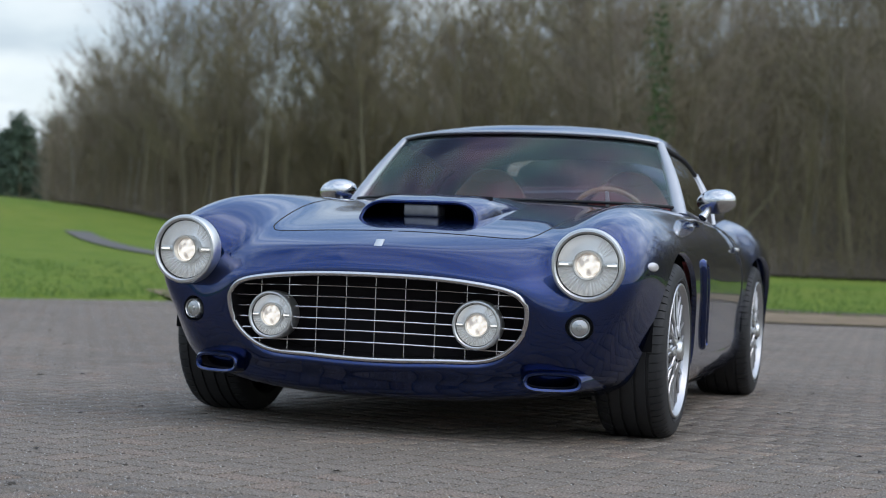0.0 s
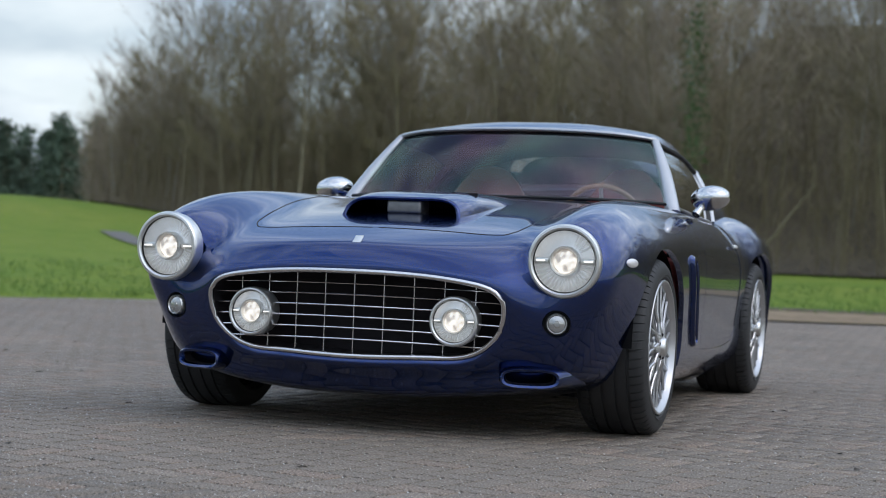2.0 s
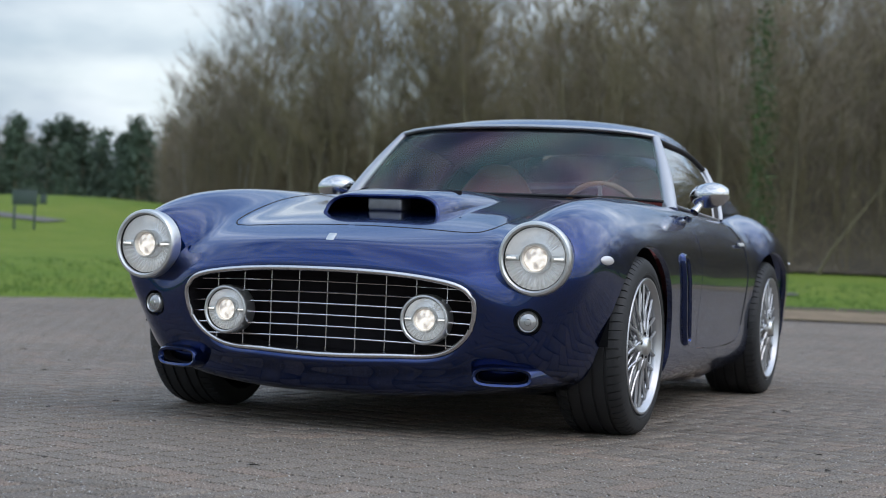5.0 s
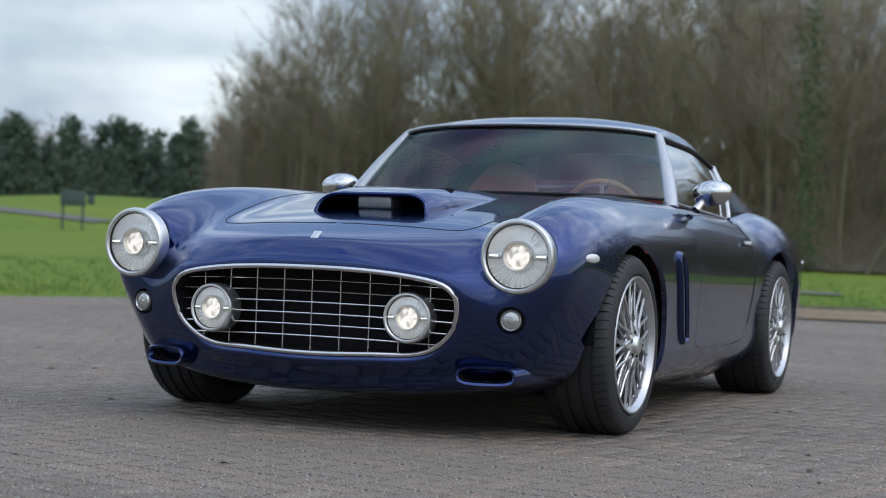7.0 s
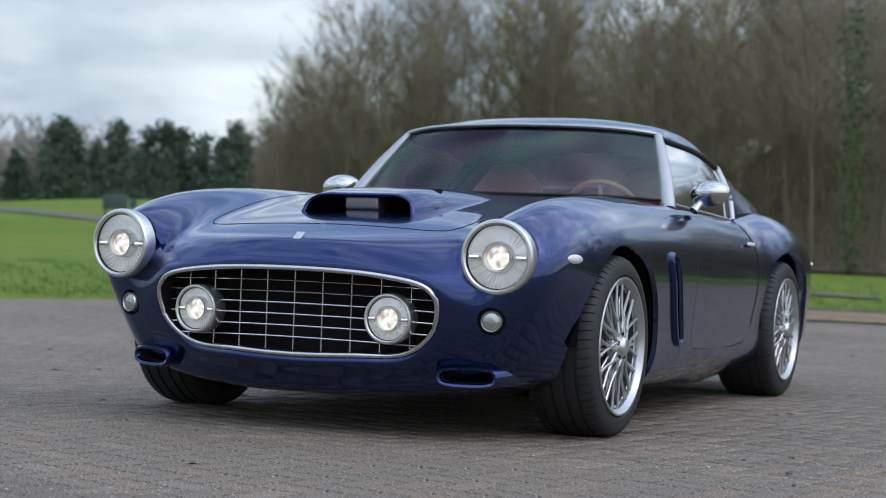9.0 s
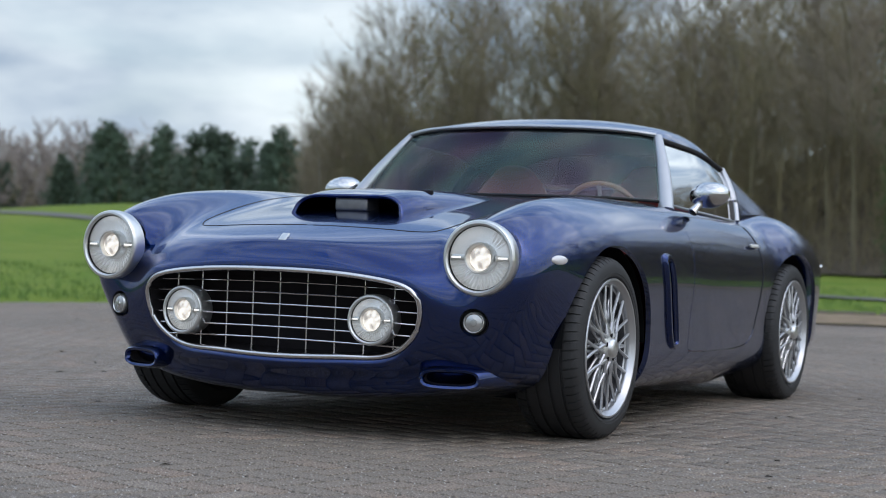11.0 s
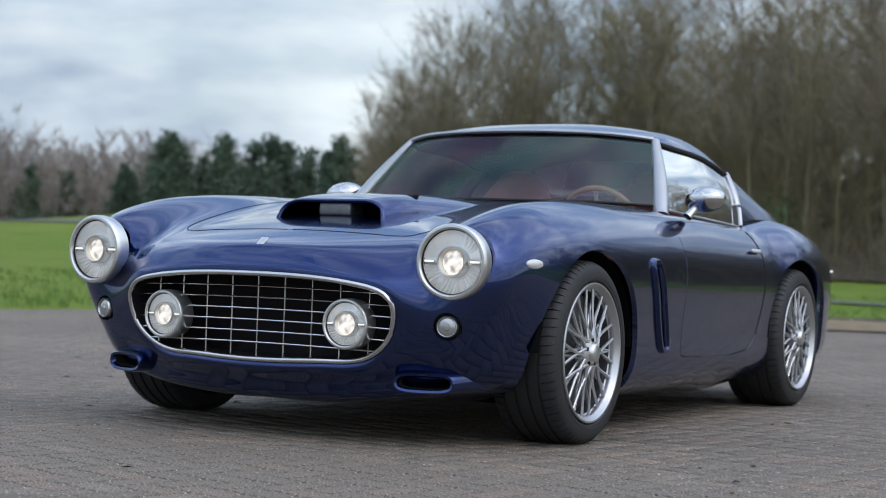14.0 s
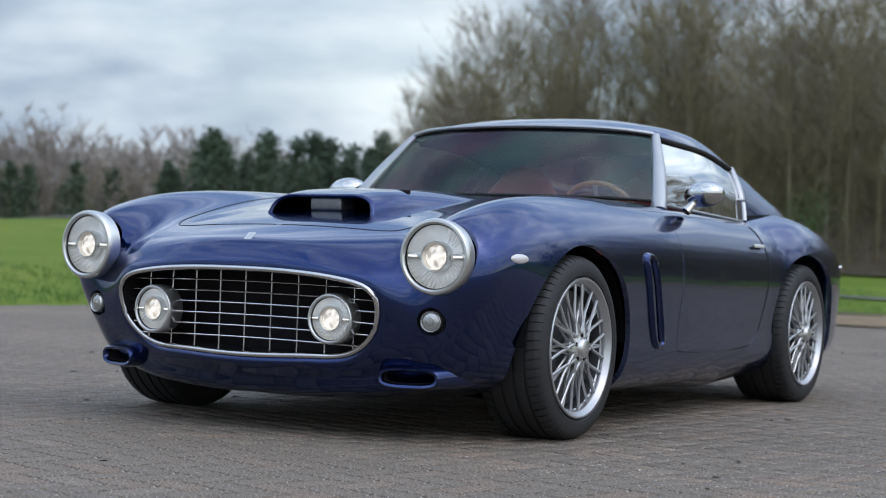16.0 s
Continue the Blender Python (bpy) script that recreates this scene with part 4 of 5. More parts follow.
# ---- cabin
cab = part("cabin_tub", box(1.36, 1.75, .50, .05, (0, 1.93, .42)), LEATHER_RED, car, "dark red leather cabin floor")
part("dashboard", box(1.40, .44, .20, .06, (0, 1.09, .795), 4), DASH, car, "dark leather dashboard")
part("rear_shelf", box(1.25, .70, .05, .02, (0, 2.52, .87)), LINING, car, "plum cloth rear shelf")


def seat(x, hide, label):
    st = empty("seat", car)
    st["label"] = label
    bm = bmesh.new()
    net = []
    for y, z, w, d in ((1.82, .60, .23, .05), (1.93, .78, .235, .055), (2.00, .93, .21, .05), (2.03, 1.02, .15, .045), (2.035, 1.06, .11, .03)):
        net.append([(x + w * math.copysign(abs(math.cos(a)) ** .6, math.cos(a)), y + d * math.sin(a), z) for a in np.linspace(0, 2 * math.pi, 24, endpoint=False)])
    part("seat_back", loft(net, True), hide, st)
    part("seat_cushion", box(.46, .50, .14, .05, (x, 1.66, .62), 4), hide, st)
    part("headrest", ellipsoid((x, 2.03, 1.045), (.115, .045, .06)), hide, st, "rounded leather headrest")
    return st


seat(.36, LEATHER_RED, "dark red leather bucket seat")
seat(-.36, LEATHER, "tan red leather bucket seat")
steer = empty("steering_wheel", car, pose(.41, 1.30, .812, -66, 0, 0))
steer["label"] = "wood-rimmed steering wheel"
part("wheel_rim", tube([(.185 * math.cos(a), .185 * math.sin(a), 0) for a in np.linspace(0, 2 * math.pi, 48, endpoint=False)], .012, 10, closed=True), WOOD, steer, "varnished wood rim")
for a in (0, math.pi / 2 * 3 - .0, math.pi):
    part("wheel_spoke", tube([(.03 * math.cos(a), .03 * math.sin(a), -.02), (.18 * math.cos(a), .18 * math.sin(a), 0)], .009, 8, flat=.5), SATIN, steer)
part("wheel_boss", lathe([(-.05, .03), (-.01, .04), (0, .03), (.004, 0)], 24, "z"), BLACK, steer)


# ---------------------------------------------------------------- ground
EDGE = [(-9.8, -40), (-9.6, -10), (-9.3, 2), (-8.9, 7.1), (-8.3, 10.0), (-6.8, 12.2), (-2.4, 14.6), (.3, 15.4), (4, 16.2), (9, 16.6), (20, 17.0), (33, 17.2), (40, 13), (42, 0), (42, -40)]
_e = np.array(EDGE, float)
_k = np.concatenate([[0], np.cumsum(np.linalg.norm(np.diff(_e, axis=0), axis=1))])
KERB = spline(_k, _e, np.linspace(0, _k[-1], 200))
KERB = KERB[(KERB[:, 1] >= -40)]
PAVED = np.concatenate([KERB, [(42, -40.5), (-9.8, -40.5)]])


WOOD_EDGE = [(30, 34), (12, 35), (-2, 35.5), (-10, 36), (-17, 37.5), (-23, 40), (-28, 45.5), (-33, 54), (-39, 66)]
WOOD_LEN = sum(math.hypot(b[0] - a[0], b[1] - a[1]) for a, b in zip(WOOD_EDGE, WOOD_EDGE[1:]))


def wood_depth(q):
    """How far places lie behind the wood's edge (negative: in front of it), and where along it, from 0 to 1."""
    best, sign, where, run = np.full(len(q), 1e9), np.ones(len(q)), np.zeros(len(q)), 0.0
    for p0, p1 in zip(np.array(WOOD_EDGE[:-1], float), np.array(WOOD_EDGE[1:], float)):
        d = p1 - p0
        ln = np.linalg.norm(d)
        t = np.clip(((q - p0) @ d) / (ln * ln), 0, 1)
        off = q - (p0 + t[:, None] * d)
        e = np.linalg.norm(off, axis=1)
        side = np.sign(off @ np.array((d[1], -d[0])) + 1e-9)
        k = e < best - 1e-9
        best[k], sign[k], where[k] = e[k], side[k], (run + t[k] * ln) / WOOD_LEN
        run += ln
    return best * sign, where


def hill(q):
    """The wooded rise behind the edge of the wood."""
    d, s = wood_depth(q)
    return np.where(d > 0, 9.2 * smooth((d - 2) / 26) * (1 - smooth((d - 36) / 26)) * (1 - .92 * smooth((s - .46) / .20)) * (1 - smooth((s - .93) / .07)), 0)


def smooth(t):
    t = np.clip(t, 0, 1)
    return t * t * (3 - 2 * t)


def terrain(x, y):
    """Height of the land round the paved yard."""
    q = np.stack([np.ravel(x), np.ravel(y)], -1).astype(float)
    d = np.full(len(q), 1e9)
    a, b = PAVED, np.roll(PAVED, -1, 0)
    for p0, p1 in zip(a, b):
        dd = p1 - p0
        t = np.clip(((q - p0) @ dd) / (dd @ dd + 1e-12), 0, 1)
        d = np.minimum(d, np.linalg.norm(q - (p0 + t[:, None] * dd), axis=1))
    ins = inside(PAVED, q)
    h = 0.03 + .66 * (1 - np.exp(-d / 15.0))
    left = smooth((-q[:, 0] - 6) / 22)
    h += .55 * left * smooth((d - 8) / 30)
    h -= 1.2 * left * smooth((d - 24) / 26)
    h += 1.1 * np.exp(-((q[:, 0] + 27) ** 2 + (q[:, 1] - 38) ** 2) / 95)
    h += .05 * np.sin(q[:, 0] * .31 + 1) * np.sin(q[:, 1] * .27) * smooth(d / 6)
    h = np.where(ins, -.09, h + hill(q))
    return h.reshape(np.shape(x))


def ground_material():
    m, n, l, b = nodes_of("meadow_grass")
    tc = n.new("ShaderNodeTexCoord")
    def noise_(scale, detail=5):
        k = n.new("ShaderNodeTexNoise")
        k.inputs["Scale"].default_value, k.inputs["Detail"].default_value = scale, detail
        l.new(tc.outputs["Object"], k.inputs["Vector"])
        return k
    big, mid, fine = noise_(.16), noise_(1.3), noise_(34, 3)
    r1 = n.new("ShaderNodeValToRGB")
    r1.color_ramp.elements[0].position, r1.color_ramp.elements[1].position = .35, .68
    r1.color_ramp.elements[0].color, r1.color_ramp.elements[1].color = (.122, .208, .020, 1), (.235, .265, .045, 1)
    r2 = n.new("ShaderNodeValToRGB")
    r2.color_ramp.elements[0].position, r2.color_ramp.elements[1].position = .3, .75
    r2.color_ramp.elements[0].color, r2.color_ramp.elements[1].color = (.096, .182, .016, 1), (.200, .252, .036, 1)
    mx, mf = n.new("ShaderNodeMixRGB"), n.new("ShaderNodeMixRGB")
    mx.inputs[0].default_value = .5
    mf.blend_type, mf.inputs[0].default_value = "MULTIPLY", .6
    rf = n.new("ShaderNodeValToRGB")
    rf.color_ramp.elements[0].color, rf.color_ramp.elements[1].color = (.35, .35, .35, 1), (1.25, 1.25, 1.25, 1)
    l.new(big.outputs[0], r1.inputs[0])
    l.new(mid.outputs[0], r2.inputs[0])
    l.new(r1.outputs[0], mx.inputs[1])
    l.new(r2.outputs[0], mx.inputs[2])
    l.new(fine.outputs[0], rf.inputs[0])
    l.new(mx.outputs[0], mf.inputs[1])
    l.new(rf.outputs[0], mf.inputs[2])
    l.new(mf.outputs[0], b.inputs["Base Color"])
    b.inputs["Roughness"].default_value, b.inputs["Specular IOR Level"].default_value = .9, .2
    bp = n.new("ShaderNodeBump")
    bp.inputs["Distance"].default_value = .03
    l.new(fine.outputs[0], bp.inputs["Height"])
    l.new(bp.outputs[0], b.inputs["Normal"])
    return m


GRASS = ground_material()


def grid_axis(lo, hi, fine_lo, fine_hi, fine, coarse):
    a = list(np.arange(lo, fine_lo, coarse)) + list(np.arange(fine_lo, fine_hi, fine)) + list(np.arange(fine_hi, hi + .1, coarse))
    return np.array(a)


gx, gy = grid_axis(-800, 800, -50, 40, .8, 50), grid_axis(-800, 800, -45, 75, .8, 50)
X, Y = np.meshgrid(gx, gy, indexing="ij")
Z = terrain(X, Y)
idx = np.arange(X.size).reshape(X.shape)
gf = np.stack([idx[:-1, :-1], idx[1:, :-1], idx[1:, 1:], idx[:-1, 1:]], -1).reshape(-1, 4)
ground = mesh_object("ground", np.stack([X, Y, Z], -1).reshape(-1, 3), gf.tolist(), GRASS)
tagged(ground, "rolling green winter meadow grass", "ground", kind="structure")


def paving_material(name, island):
    """Weathered concrete block: each block a little different, with pale and dark specks."""
    m, n, l, b = nodes_of(name)
    tc = n.new("ShaderNodeTexCoord")
    rnd = n.new("ShaderNodeNewGeometry").outputs["Random Per Island"] if island else n.new("ShaderNodeObjectInfo").outputs["Random"]
    r1 = n.new("ShaderNodeValToRGB")
    r1.color_ramp.elements[0].color, r1.color_ramp.elements[1].color = (.152, .125, .098, 1), (.192, .159, .125, 1)
    e = r1.color_ramp.elements.new(.7)
    e.color = (.166, .136, .106, 1)
    e = r1.color_ramp.elements.new(.9)
    e.color = (.188, .141, .106, 1)
    l.new(rnd, r1.inputs[0])
    def noise_(scale, detail=4):
        k = n.new("ShaderNodeTexNoise")
        k.inputs["Scale"].default_value, k.inputs["Detail"].default_value = scale, detail
        l.new(tc.outputs["Object"], k.inputs["Vector"])
        return k
    stain, speck, white = noise_(.55, 5), noise_(130, 3), noise_(75, 1)
    rs = n.new("ShaderNodeValToRGB")
    rs.color_ramp.elements[0].position, rs.color_ramp.elements[1].position = .3, .7
    rs.color_ramp.elements[0].color, rs.color_ramp.elements[1].color = (.78, .77, .76, 1), (1.12, 1.12, 1.12, 1)
    rk = n.new("ShaderNodeValToRGB")
    rk.color_ramp.elements[0].position, rk.color_ramp.elements[1].position = .32, .68
    rk.color_ramp.elements[0].color, rk.color_ramp.elements[1].color = (.18, .18, .18, 1), (2.0, 2.0, 2.0, 1)
    rw = n.new("ShaderNodeValToRGB")
    rw.color_ramp.elements[0].position, rw.color_ramp.elements[1].position = .67, .72
    l.new(stain.outputs[0], rs.inputs[0])
    l.new(speck.outputs[0], rk.inputs[0])
    l.new(white.outputs[0], rw.inputs[0])
    m1, m2, m3 = (n.new("ShaderNodeMixRGB") for _ in range(3))
    m1.blend_type = m2.blend_type = "MULTIPLY"
    m1.inputs[0].default_value = m2.inputs[0].default_value = 1.0
    m3.inputs[2].default_value = (.55, .54, .52, 1)
    l.new(r1.outputs[0], m1.inputs[1])
    l.new(rs.outputs[0], m1.inputs[2])
    l.new(m1.outputs[0], m2.inputs[1])
    l.new(rk.outputs[0], m2.inputs[2])
    l.new(rw.outputs[0], m3.inputs[0])
    l.new(m2.outputs[0], m3.inputs[1])
    l.new(m3.outputs[0], b.inputs["Base Color"])
    b.inputs["Roughness"].default_value = .82
    bp = n.new("ShaderNodeBump")
    bp.inputs["Strength"].default_value, bp.inputs["Distance"].default_value = .5, .003
    l.new(speck.outputs[0], bp.inputs["Height"])
    l.new(bp.outputs[0], b.inputs["Normal"])
    return m


JOINT = plain("sandy_joint_mortar", (.098, .086, .073), .95, vary=.35, scale=3, bump=.5, bump_scale=150)
BLOCK_FAR, BLOCK = paving_material("concrete_paving", True), paving_material("concrete_block", False)

# the bed under the blocks, in one sheet out to the kerb
bm = bmesh.new()
bm.faces.new([bm.verts.new((x, y, -.0075)) for x, y in PAVED])
bmesh.ops.recalc_face_normals(bm, faces=bm.faces)
pavement = part("pavement", bm, JOINT, None, smooth=False)
tagged(pavement, "worn grey concrete block paving laid in herringbone", "pavement", kind="structure")

# ---------------------------------------------------------------- trees
BARK = plain("grey_brown_bark", (.176, .152, .094), .9, vary=.45, scale=3, bump=.6, bump_scale=30)
BIRCH = plain("pale_birch_bark", (.27, .255, .21), .85, vary=.5, scale=4, bump=.5, bump_scale=30)
TWIG = plain("bare_brown_twigs", (.196, .166, .090), .9, vary=.35, scale=.8)
# far twigs: distance haze is put into this paler colour
FAR_TWIG = plain("haze_paled_twigs", (.25, .212, .185), .95, vary=.3, scale=.5)
TWIG_RED = plain("bare_purple_brown_twigs", (.205, .168, .118), .9, vary=.35, scale=.8)
# needle green lightened to carry the haze over the far pines
NEEDLE = plain("dark_pine_needles", (.068, .104, .066), .85, vary=.5, scale=.9)
IVY = plain("ivy_leaves", (.050, .105, .026), .6, vary=.5, scale=4)
BRAMBLE = plain("bare_bramble", (.185, .155, .105), .95, vary=.45, scale=1.2)
LITTER = plain("brown_leaf_litter", (.20, .145, .085), .95, vary=.5, scale=5, bump=.8, bump_scale=40)


class Sticks:
    """Collects tapered sticks as one set of vertices and faces."""

    def __init__(self):
        self.v, self.f = [], []

    def stick(self, pts, r0, r1, sides=3):
        base = len(self.v)
        n = len(pts)
        for i, p in enumerate(pts):
            d = (pts[min(i + 1, n - 1)] - pts[max(i - 1, 0)]).normalized()
            s = d.cross(Vector((.31, .83, .46))).normalized()
            u = s.cross(d)
            r = r0 + (r1 - r0) * i / (n - 1)
            for k in range(sides):
                a = 2 * math.pi * k / sides
                self.v.append(p + s * (r * math.cos(a)) + u * (r * math.sin(a)))
        for i in range(n - 1):
            for k in range(sides):
                a, b = base + i * sides + k, base + i * sides + (k + 1) % sides
                self.f.append((a, b, b + sides, a + sides))

    def spike(self, p, q, r):
        """A stick that runs out to a point."""
        base = len(self.v)
        d = (q - p).normalized()
        s = d.cross(Vector((.31, .83, .46))).normalized() * r
        u = s.cross(d)
        self.v += [p + s, p - s * .5 + u * .87, p - s * .5 - u * .87, q]
        self.f += [(base, base + 1, base + 3), (base + 1, base + 2, base + 3), (base + 2, base, base + 3)]


def wander(rng, p, d, length, steps, bend, lift):
    pts = [p.copy()]
    for _ in range(steps):
        d = (d + Vector((rng.uniform(-bend, bend), rng.uniform(-bend, bend), rng.uniform(-bend, bend) + lift))).normalized()
        p = p + d * (length / steps)
        pts.append(p.copy())
    return pts


def bare_tree(seed, height, radius, spread, low=.28, limbs=22, branches=7, twigs=7, thick=.92):
    """A leafless tree: a spine, limbs that fill a rounded crown, branches and fine twigs."""
    rng = random.Random(seed)
    trunk, crown = Sticks(), Sticks()
    lean = Vector((rng.uniform(-.06, .06), rng.uniform(-.06, .06), 1))
    spine = wander(rng, Vector((0, 0, -.25)), lean.normalized(), height * .90, 11, .055, .03)
    trunk.stick(spine, radius, radius * .12, 6 if limbs > 20 else 4)
    for k in range(limbs):
        t = low + (1 - low) * (k + rng.random()) / limbs
        i = min(int(t * 11), 10)
        p = spine[i].lerp(spine[i + 1], t * 11 - i)
        a = rng.uniform(0, 2 * math.pi)
        d = Vector((math.cos(a), math.sin(a), .30 + .85 * t)).normalized()
        ln = height * spread * .86 * math.sqrt(max(.10, 1 - ((t - .56) / .48) ** 2)) * rng.uniform(.7, 1.15)
        limb = wander(rng, p, d, ln, 4, .17, .07)
        rl = radius * (.22 - .13 * t)
        trunk.stick(limb, rl, rl * .25, 3)
        for _ in range(branches):
            j = rng.randint(0, 3)
            q = limb[j].lerp(limb[j + 1], rng.random())
            d2 = ((limb[j + 1] - limb[j]).normalized() + Vector((rng.uniform(-1, 1), rng.uniform(-1, 1), rng.uniform(-.3, 1))) * .8).normalized()
            tip = q + d2 * (ln * rng.uniform(.28, .55) + .2)
            crown.spike(q, tip, .015 * thick)
            for _ in range(twigs):
                q2 = q.lerp(tip, rng.uniform(.15, 1))
                d3 = (d2 + Vector((rng.uniform(-1, 1), rng.uniform(-1, 1), rng.uniform(-.5, .9))) * 1.0).normalized()
                crown.spike(q2, q2 + d3 * rng.uniform(.3, .75), .0085 * thick)
    return trunk, crown


def stick_mesh(name, s, material):
    me = bpy.data.meshes.new(name)
    me.from_pydata([tuple(v) for v in s.v], [], s.f)
    me.materials.append(material)
    me.polygons.foreach_set("use_smooth", [True] * len(me.polygons))
    return me


def canopy(s):
    """Height of the wood's top along its edge."""
    return float(np.interp(s, (0, .45, .54, .585, .62, .66, .70, .75, 1), (10.8, 9.8, 9.2, 8.2, 7.5, 6.7, 6.2, 6.0, 6.0)))


HEIGHTS = (9.2, 8.6, 8.9, 7.8, 8.2, 9.6)
KINDS = []
raw_trees = []
for k, (h, r, sp, low, bark, tw) in enumerate(((9.2, .13, .30, .30, BARK, TWIG), (8.6, .10, .27, .34, BARK, TWIG_RED), (8.9, .085, .24, .42, BIRCH, TWIG_RED), (7.8, .11, .33, .22, BARK, TWIG), (8.2, .075, .22, .40, BIRCH, TWIG_RED), (9.6, .15, .31, .36, BARK, TWIG_RED))):
    tr, cr = bare_tree(40 + k, h, r * .62, sp * 1.15, low)
    raw_trees.append(bare_tree(70 + k, h, r * .55, sp * 1.15, low * .4, 14, 5, 7, 1.25))
    KINDS.append((stick_mesh("trunk", tr, bark), stick_mesh("crown", cr, tw), bark is BIRCH))


def place_tree(kind, x, y, scale, turn, group, far=False):
    tm, cm, birch = KINDS[kind]
    t = empty("tree", None, pose(x, y, float(terrain(np.array([x]), np.array([y]))[0]) - .02, 0, 0, turn) @ Matrix.Diagonal((scale, scale, scale, 1)))
    tagged(t, "slender pale-barked birch with bare twigs at the wood's edge" if birch else "bare grey-brown woodland tree with fine winter twigs", "tree", group)
    a, b = new("trunk", tm), new("crown", cm)
    a.parent = b.parent = t
    return t


rng = random.Random(7)
def along(line, s):
    p = [Vector(q) for q in line]
    lens = [(b - a).length for a, b in zip(p, p[1:])]
    s *= sum(lens)
    for a, b, ln in zip(p, p[1:], lens):
        if s <= ln:
            d = (b - a).normalized()
            return a + d * s, Vector((-d.y, d.x)) * -1
        s -= ln
    d = (p[-1] - p[-2]).normalized()
    return p[-1], Vector((d.y, -d.x))


for k in range(185):
    s = (k + rng.random()) / 185
    p, out = along(WOOD_EDGE, s)
    depth = rng.random() ** 1.3 * 15
    q = p + out * depth + Vector((rng.uniform(-.6, .6), rng.uniform(-.6, .6)))
    kind = rng.choice((0, 1, 3, 5, 0, 1, 3, 5, 2, 4)) if s < .62 else rng.choice((2, 4, 1, 3, 2, 4, 0))
    room = canopy(s) - float(terrain(np.array([q.x]), np.array([q.y]))[0])
    place_tree(kind, q.x, q.y, room / HEIGHTS[kind] * rng.uniform(.80, 1.0), rng.uniform(0, 360), "trees of the wood")

for k in range(34):
    s = .55 + .27 * (k + rng.random()) / 34
    p, out = along(WOOD_EDGE, s)
    q = p + out * rng.uniform(0, 4)
    kind = rng.choice((0, 1, 3, 5, 2))
    place_tree(kind, q.x, q.y, (canopy(s) - .3) / HEIGHTS[kind] * rng.uniform(.86, 1.0), rng.uniform(0, 360), "trees of the wood")


def tree_mass(name, spots, label, material, part_of=1, rng_seed=3):
    """Far trees joined as one mass of sticks."""
    rr = random.Random(rng_seed)
    vs, fs, base = [], [], 0
    cache = {}
    for kind, x, y, sc in spots:
        for which in (0, 1):
            if (kind, which) not in cache:
                st = raw_trees[kind][which]
                cache[(kind, which)] = (np.array([tuple(v) for v in st.v]), [np.array([f for f in st.f if len(f) == c], int).reshape(-1, c) for c in (3, 4)])
            v, f = cache[(kind, which)]
            a = rr.uniform(0, 6.28)
            c, sn = math.cos(a), math.sin(a)
            w = v @ np.array(((c, sn, 0), (-sn, c, 0), (0, 0, 1))) * sc
            vs.append(w + (x, y, float(terrain(np.array([x]), np.array([y]))[0])))
            fs.append([q + base for q in f])
            base += len(v)
    v, f3, f4 = np.concatenate(vs), np.concatenate([f[0] for f in fs]), np.concatenate([f[1] for f in fs])
    me = bpy.data.meshes.new(name)
    me.vertices.add(len(v))
    me.vertices.foreach_set("co", v.ravel())
    me.loops.add(len(f3) * 3 + len(f4) * 4)
    me.loops.foreach_set("vertex_index", np.concatenate([f3.ravel(), f4.ravel()]))
    me.polygons.add(len(f3) + len(f4))
    me.polygons.foreach_set("loop_start", np.concatenate([np.arange(0, len(f3) * 3, 3), len(f3) * 3 + np.arange(0, len(f4) * 4, 4)]))
    me.materials.append(material)
    me.update(calc_edges=True)
    return tagged(new(name, me), label, "woods", kind="stuff")


spots = []
for k in range(66):
    p, out = along(WOOD_EDGE, rng.random() * .97)
    q = p + out * rng.uniform(10, 32)
    spots.append((rng.choice((0, 3, 5, 1)), q.x, q.y, rng.uniform(.5, .68)))
for k in range(46):
    p, out = along(WOOD_EDGE, rng.uniform(.25, .62))
    q = p + out * rng.uniform(5, 18)
    spots.append((rng.choice((0, 3, 5, 1)), q.x, q.y, rng.uniform(.66, .86)))
for k in range(104):
    s = rng.uniform(.46, .97)
    p, out = along(WOOD_EDGE, s)
    q = p + out * rng.uniform(2.5, 16)
    spots.append((rng.choice((0, 3, 5, 1)), q.x, q.y, canopy(s) / 9.0 * rng.uniform(.55, .90)))
for k in range(36):
    s = rng.uniform(.50, .80)
    p, out = along(WOOD_EDGE, s)
    q = p + out * rng.uniform(.5, 9)
    spots.append((rng.choice((0, 3, 5, 1)), q.x, q.y, (canopy(s) - .4) / 9.0 * rng.uniform(.58, .82)))
for k in range(44):
    s = rng.uniform(.10, .54)
    p, out = along(WOOD_EDGE, s)
    q = p + out * rng.uniform(3, 15)
    spots.append((rng.choice((0, 3, 5, 1)), q.x, q.y, rng.uniform(.62, .86)))
tree_mass("woodland", spots, "dense bare winter wood further back", TWIG)
# out of view: these trees only show as reflections in the car
spots = []
for k in range(30):
    spots.append((rng.choice((0, 1, 3, 5)), rng.uniform(52, 66), rng.uniform(-16, 50), rng.uniform(.7, 1.0)))
tree_mass("woodland", spots, "bare winter trees along the far verge of the yard", TWIG)
# added behind the camera, unseen, to darken the low reflections
spots = []
for k in range(18):
    a = radians(rng.uniform(186, 318))
    spots.append((rng.choice((0, 1, 3, 5)), 60 * math.cos(a) + rng.uniform(-6, 6), 60 * math.sin(a) + rng.uniform(-6, 6), rng.uniform(.9, 1.2)))
tree_mass("woodland", spots, "unseen bare trees behind the camera, added for reflections", TWIG)
def polar(yaw, d):
    """A place by its direction, in degrees left of the car's axis, and distance from the yard."""
    return 3.0 - d * math.sin(radians(yaw)), -6.0 + d * math.cos(radians(yaw))


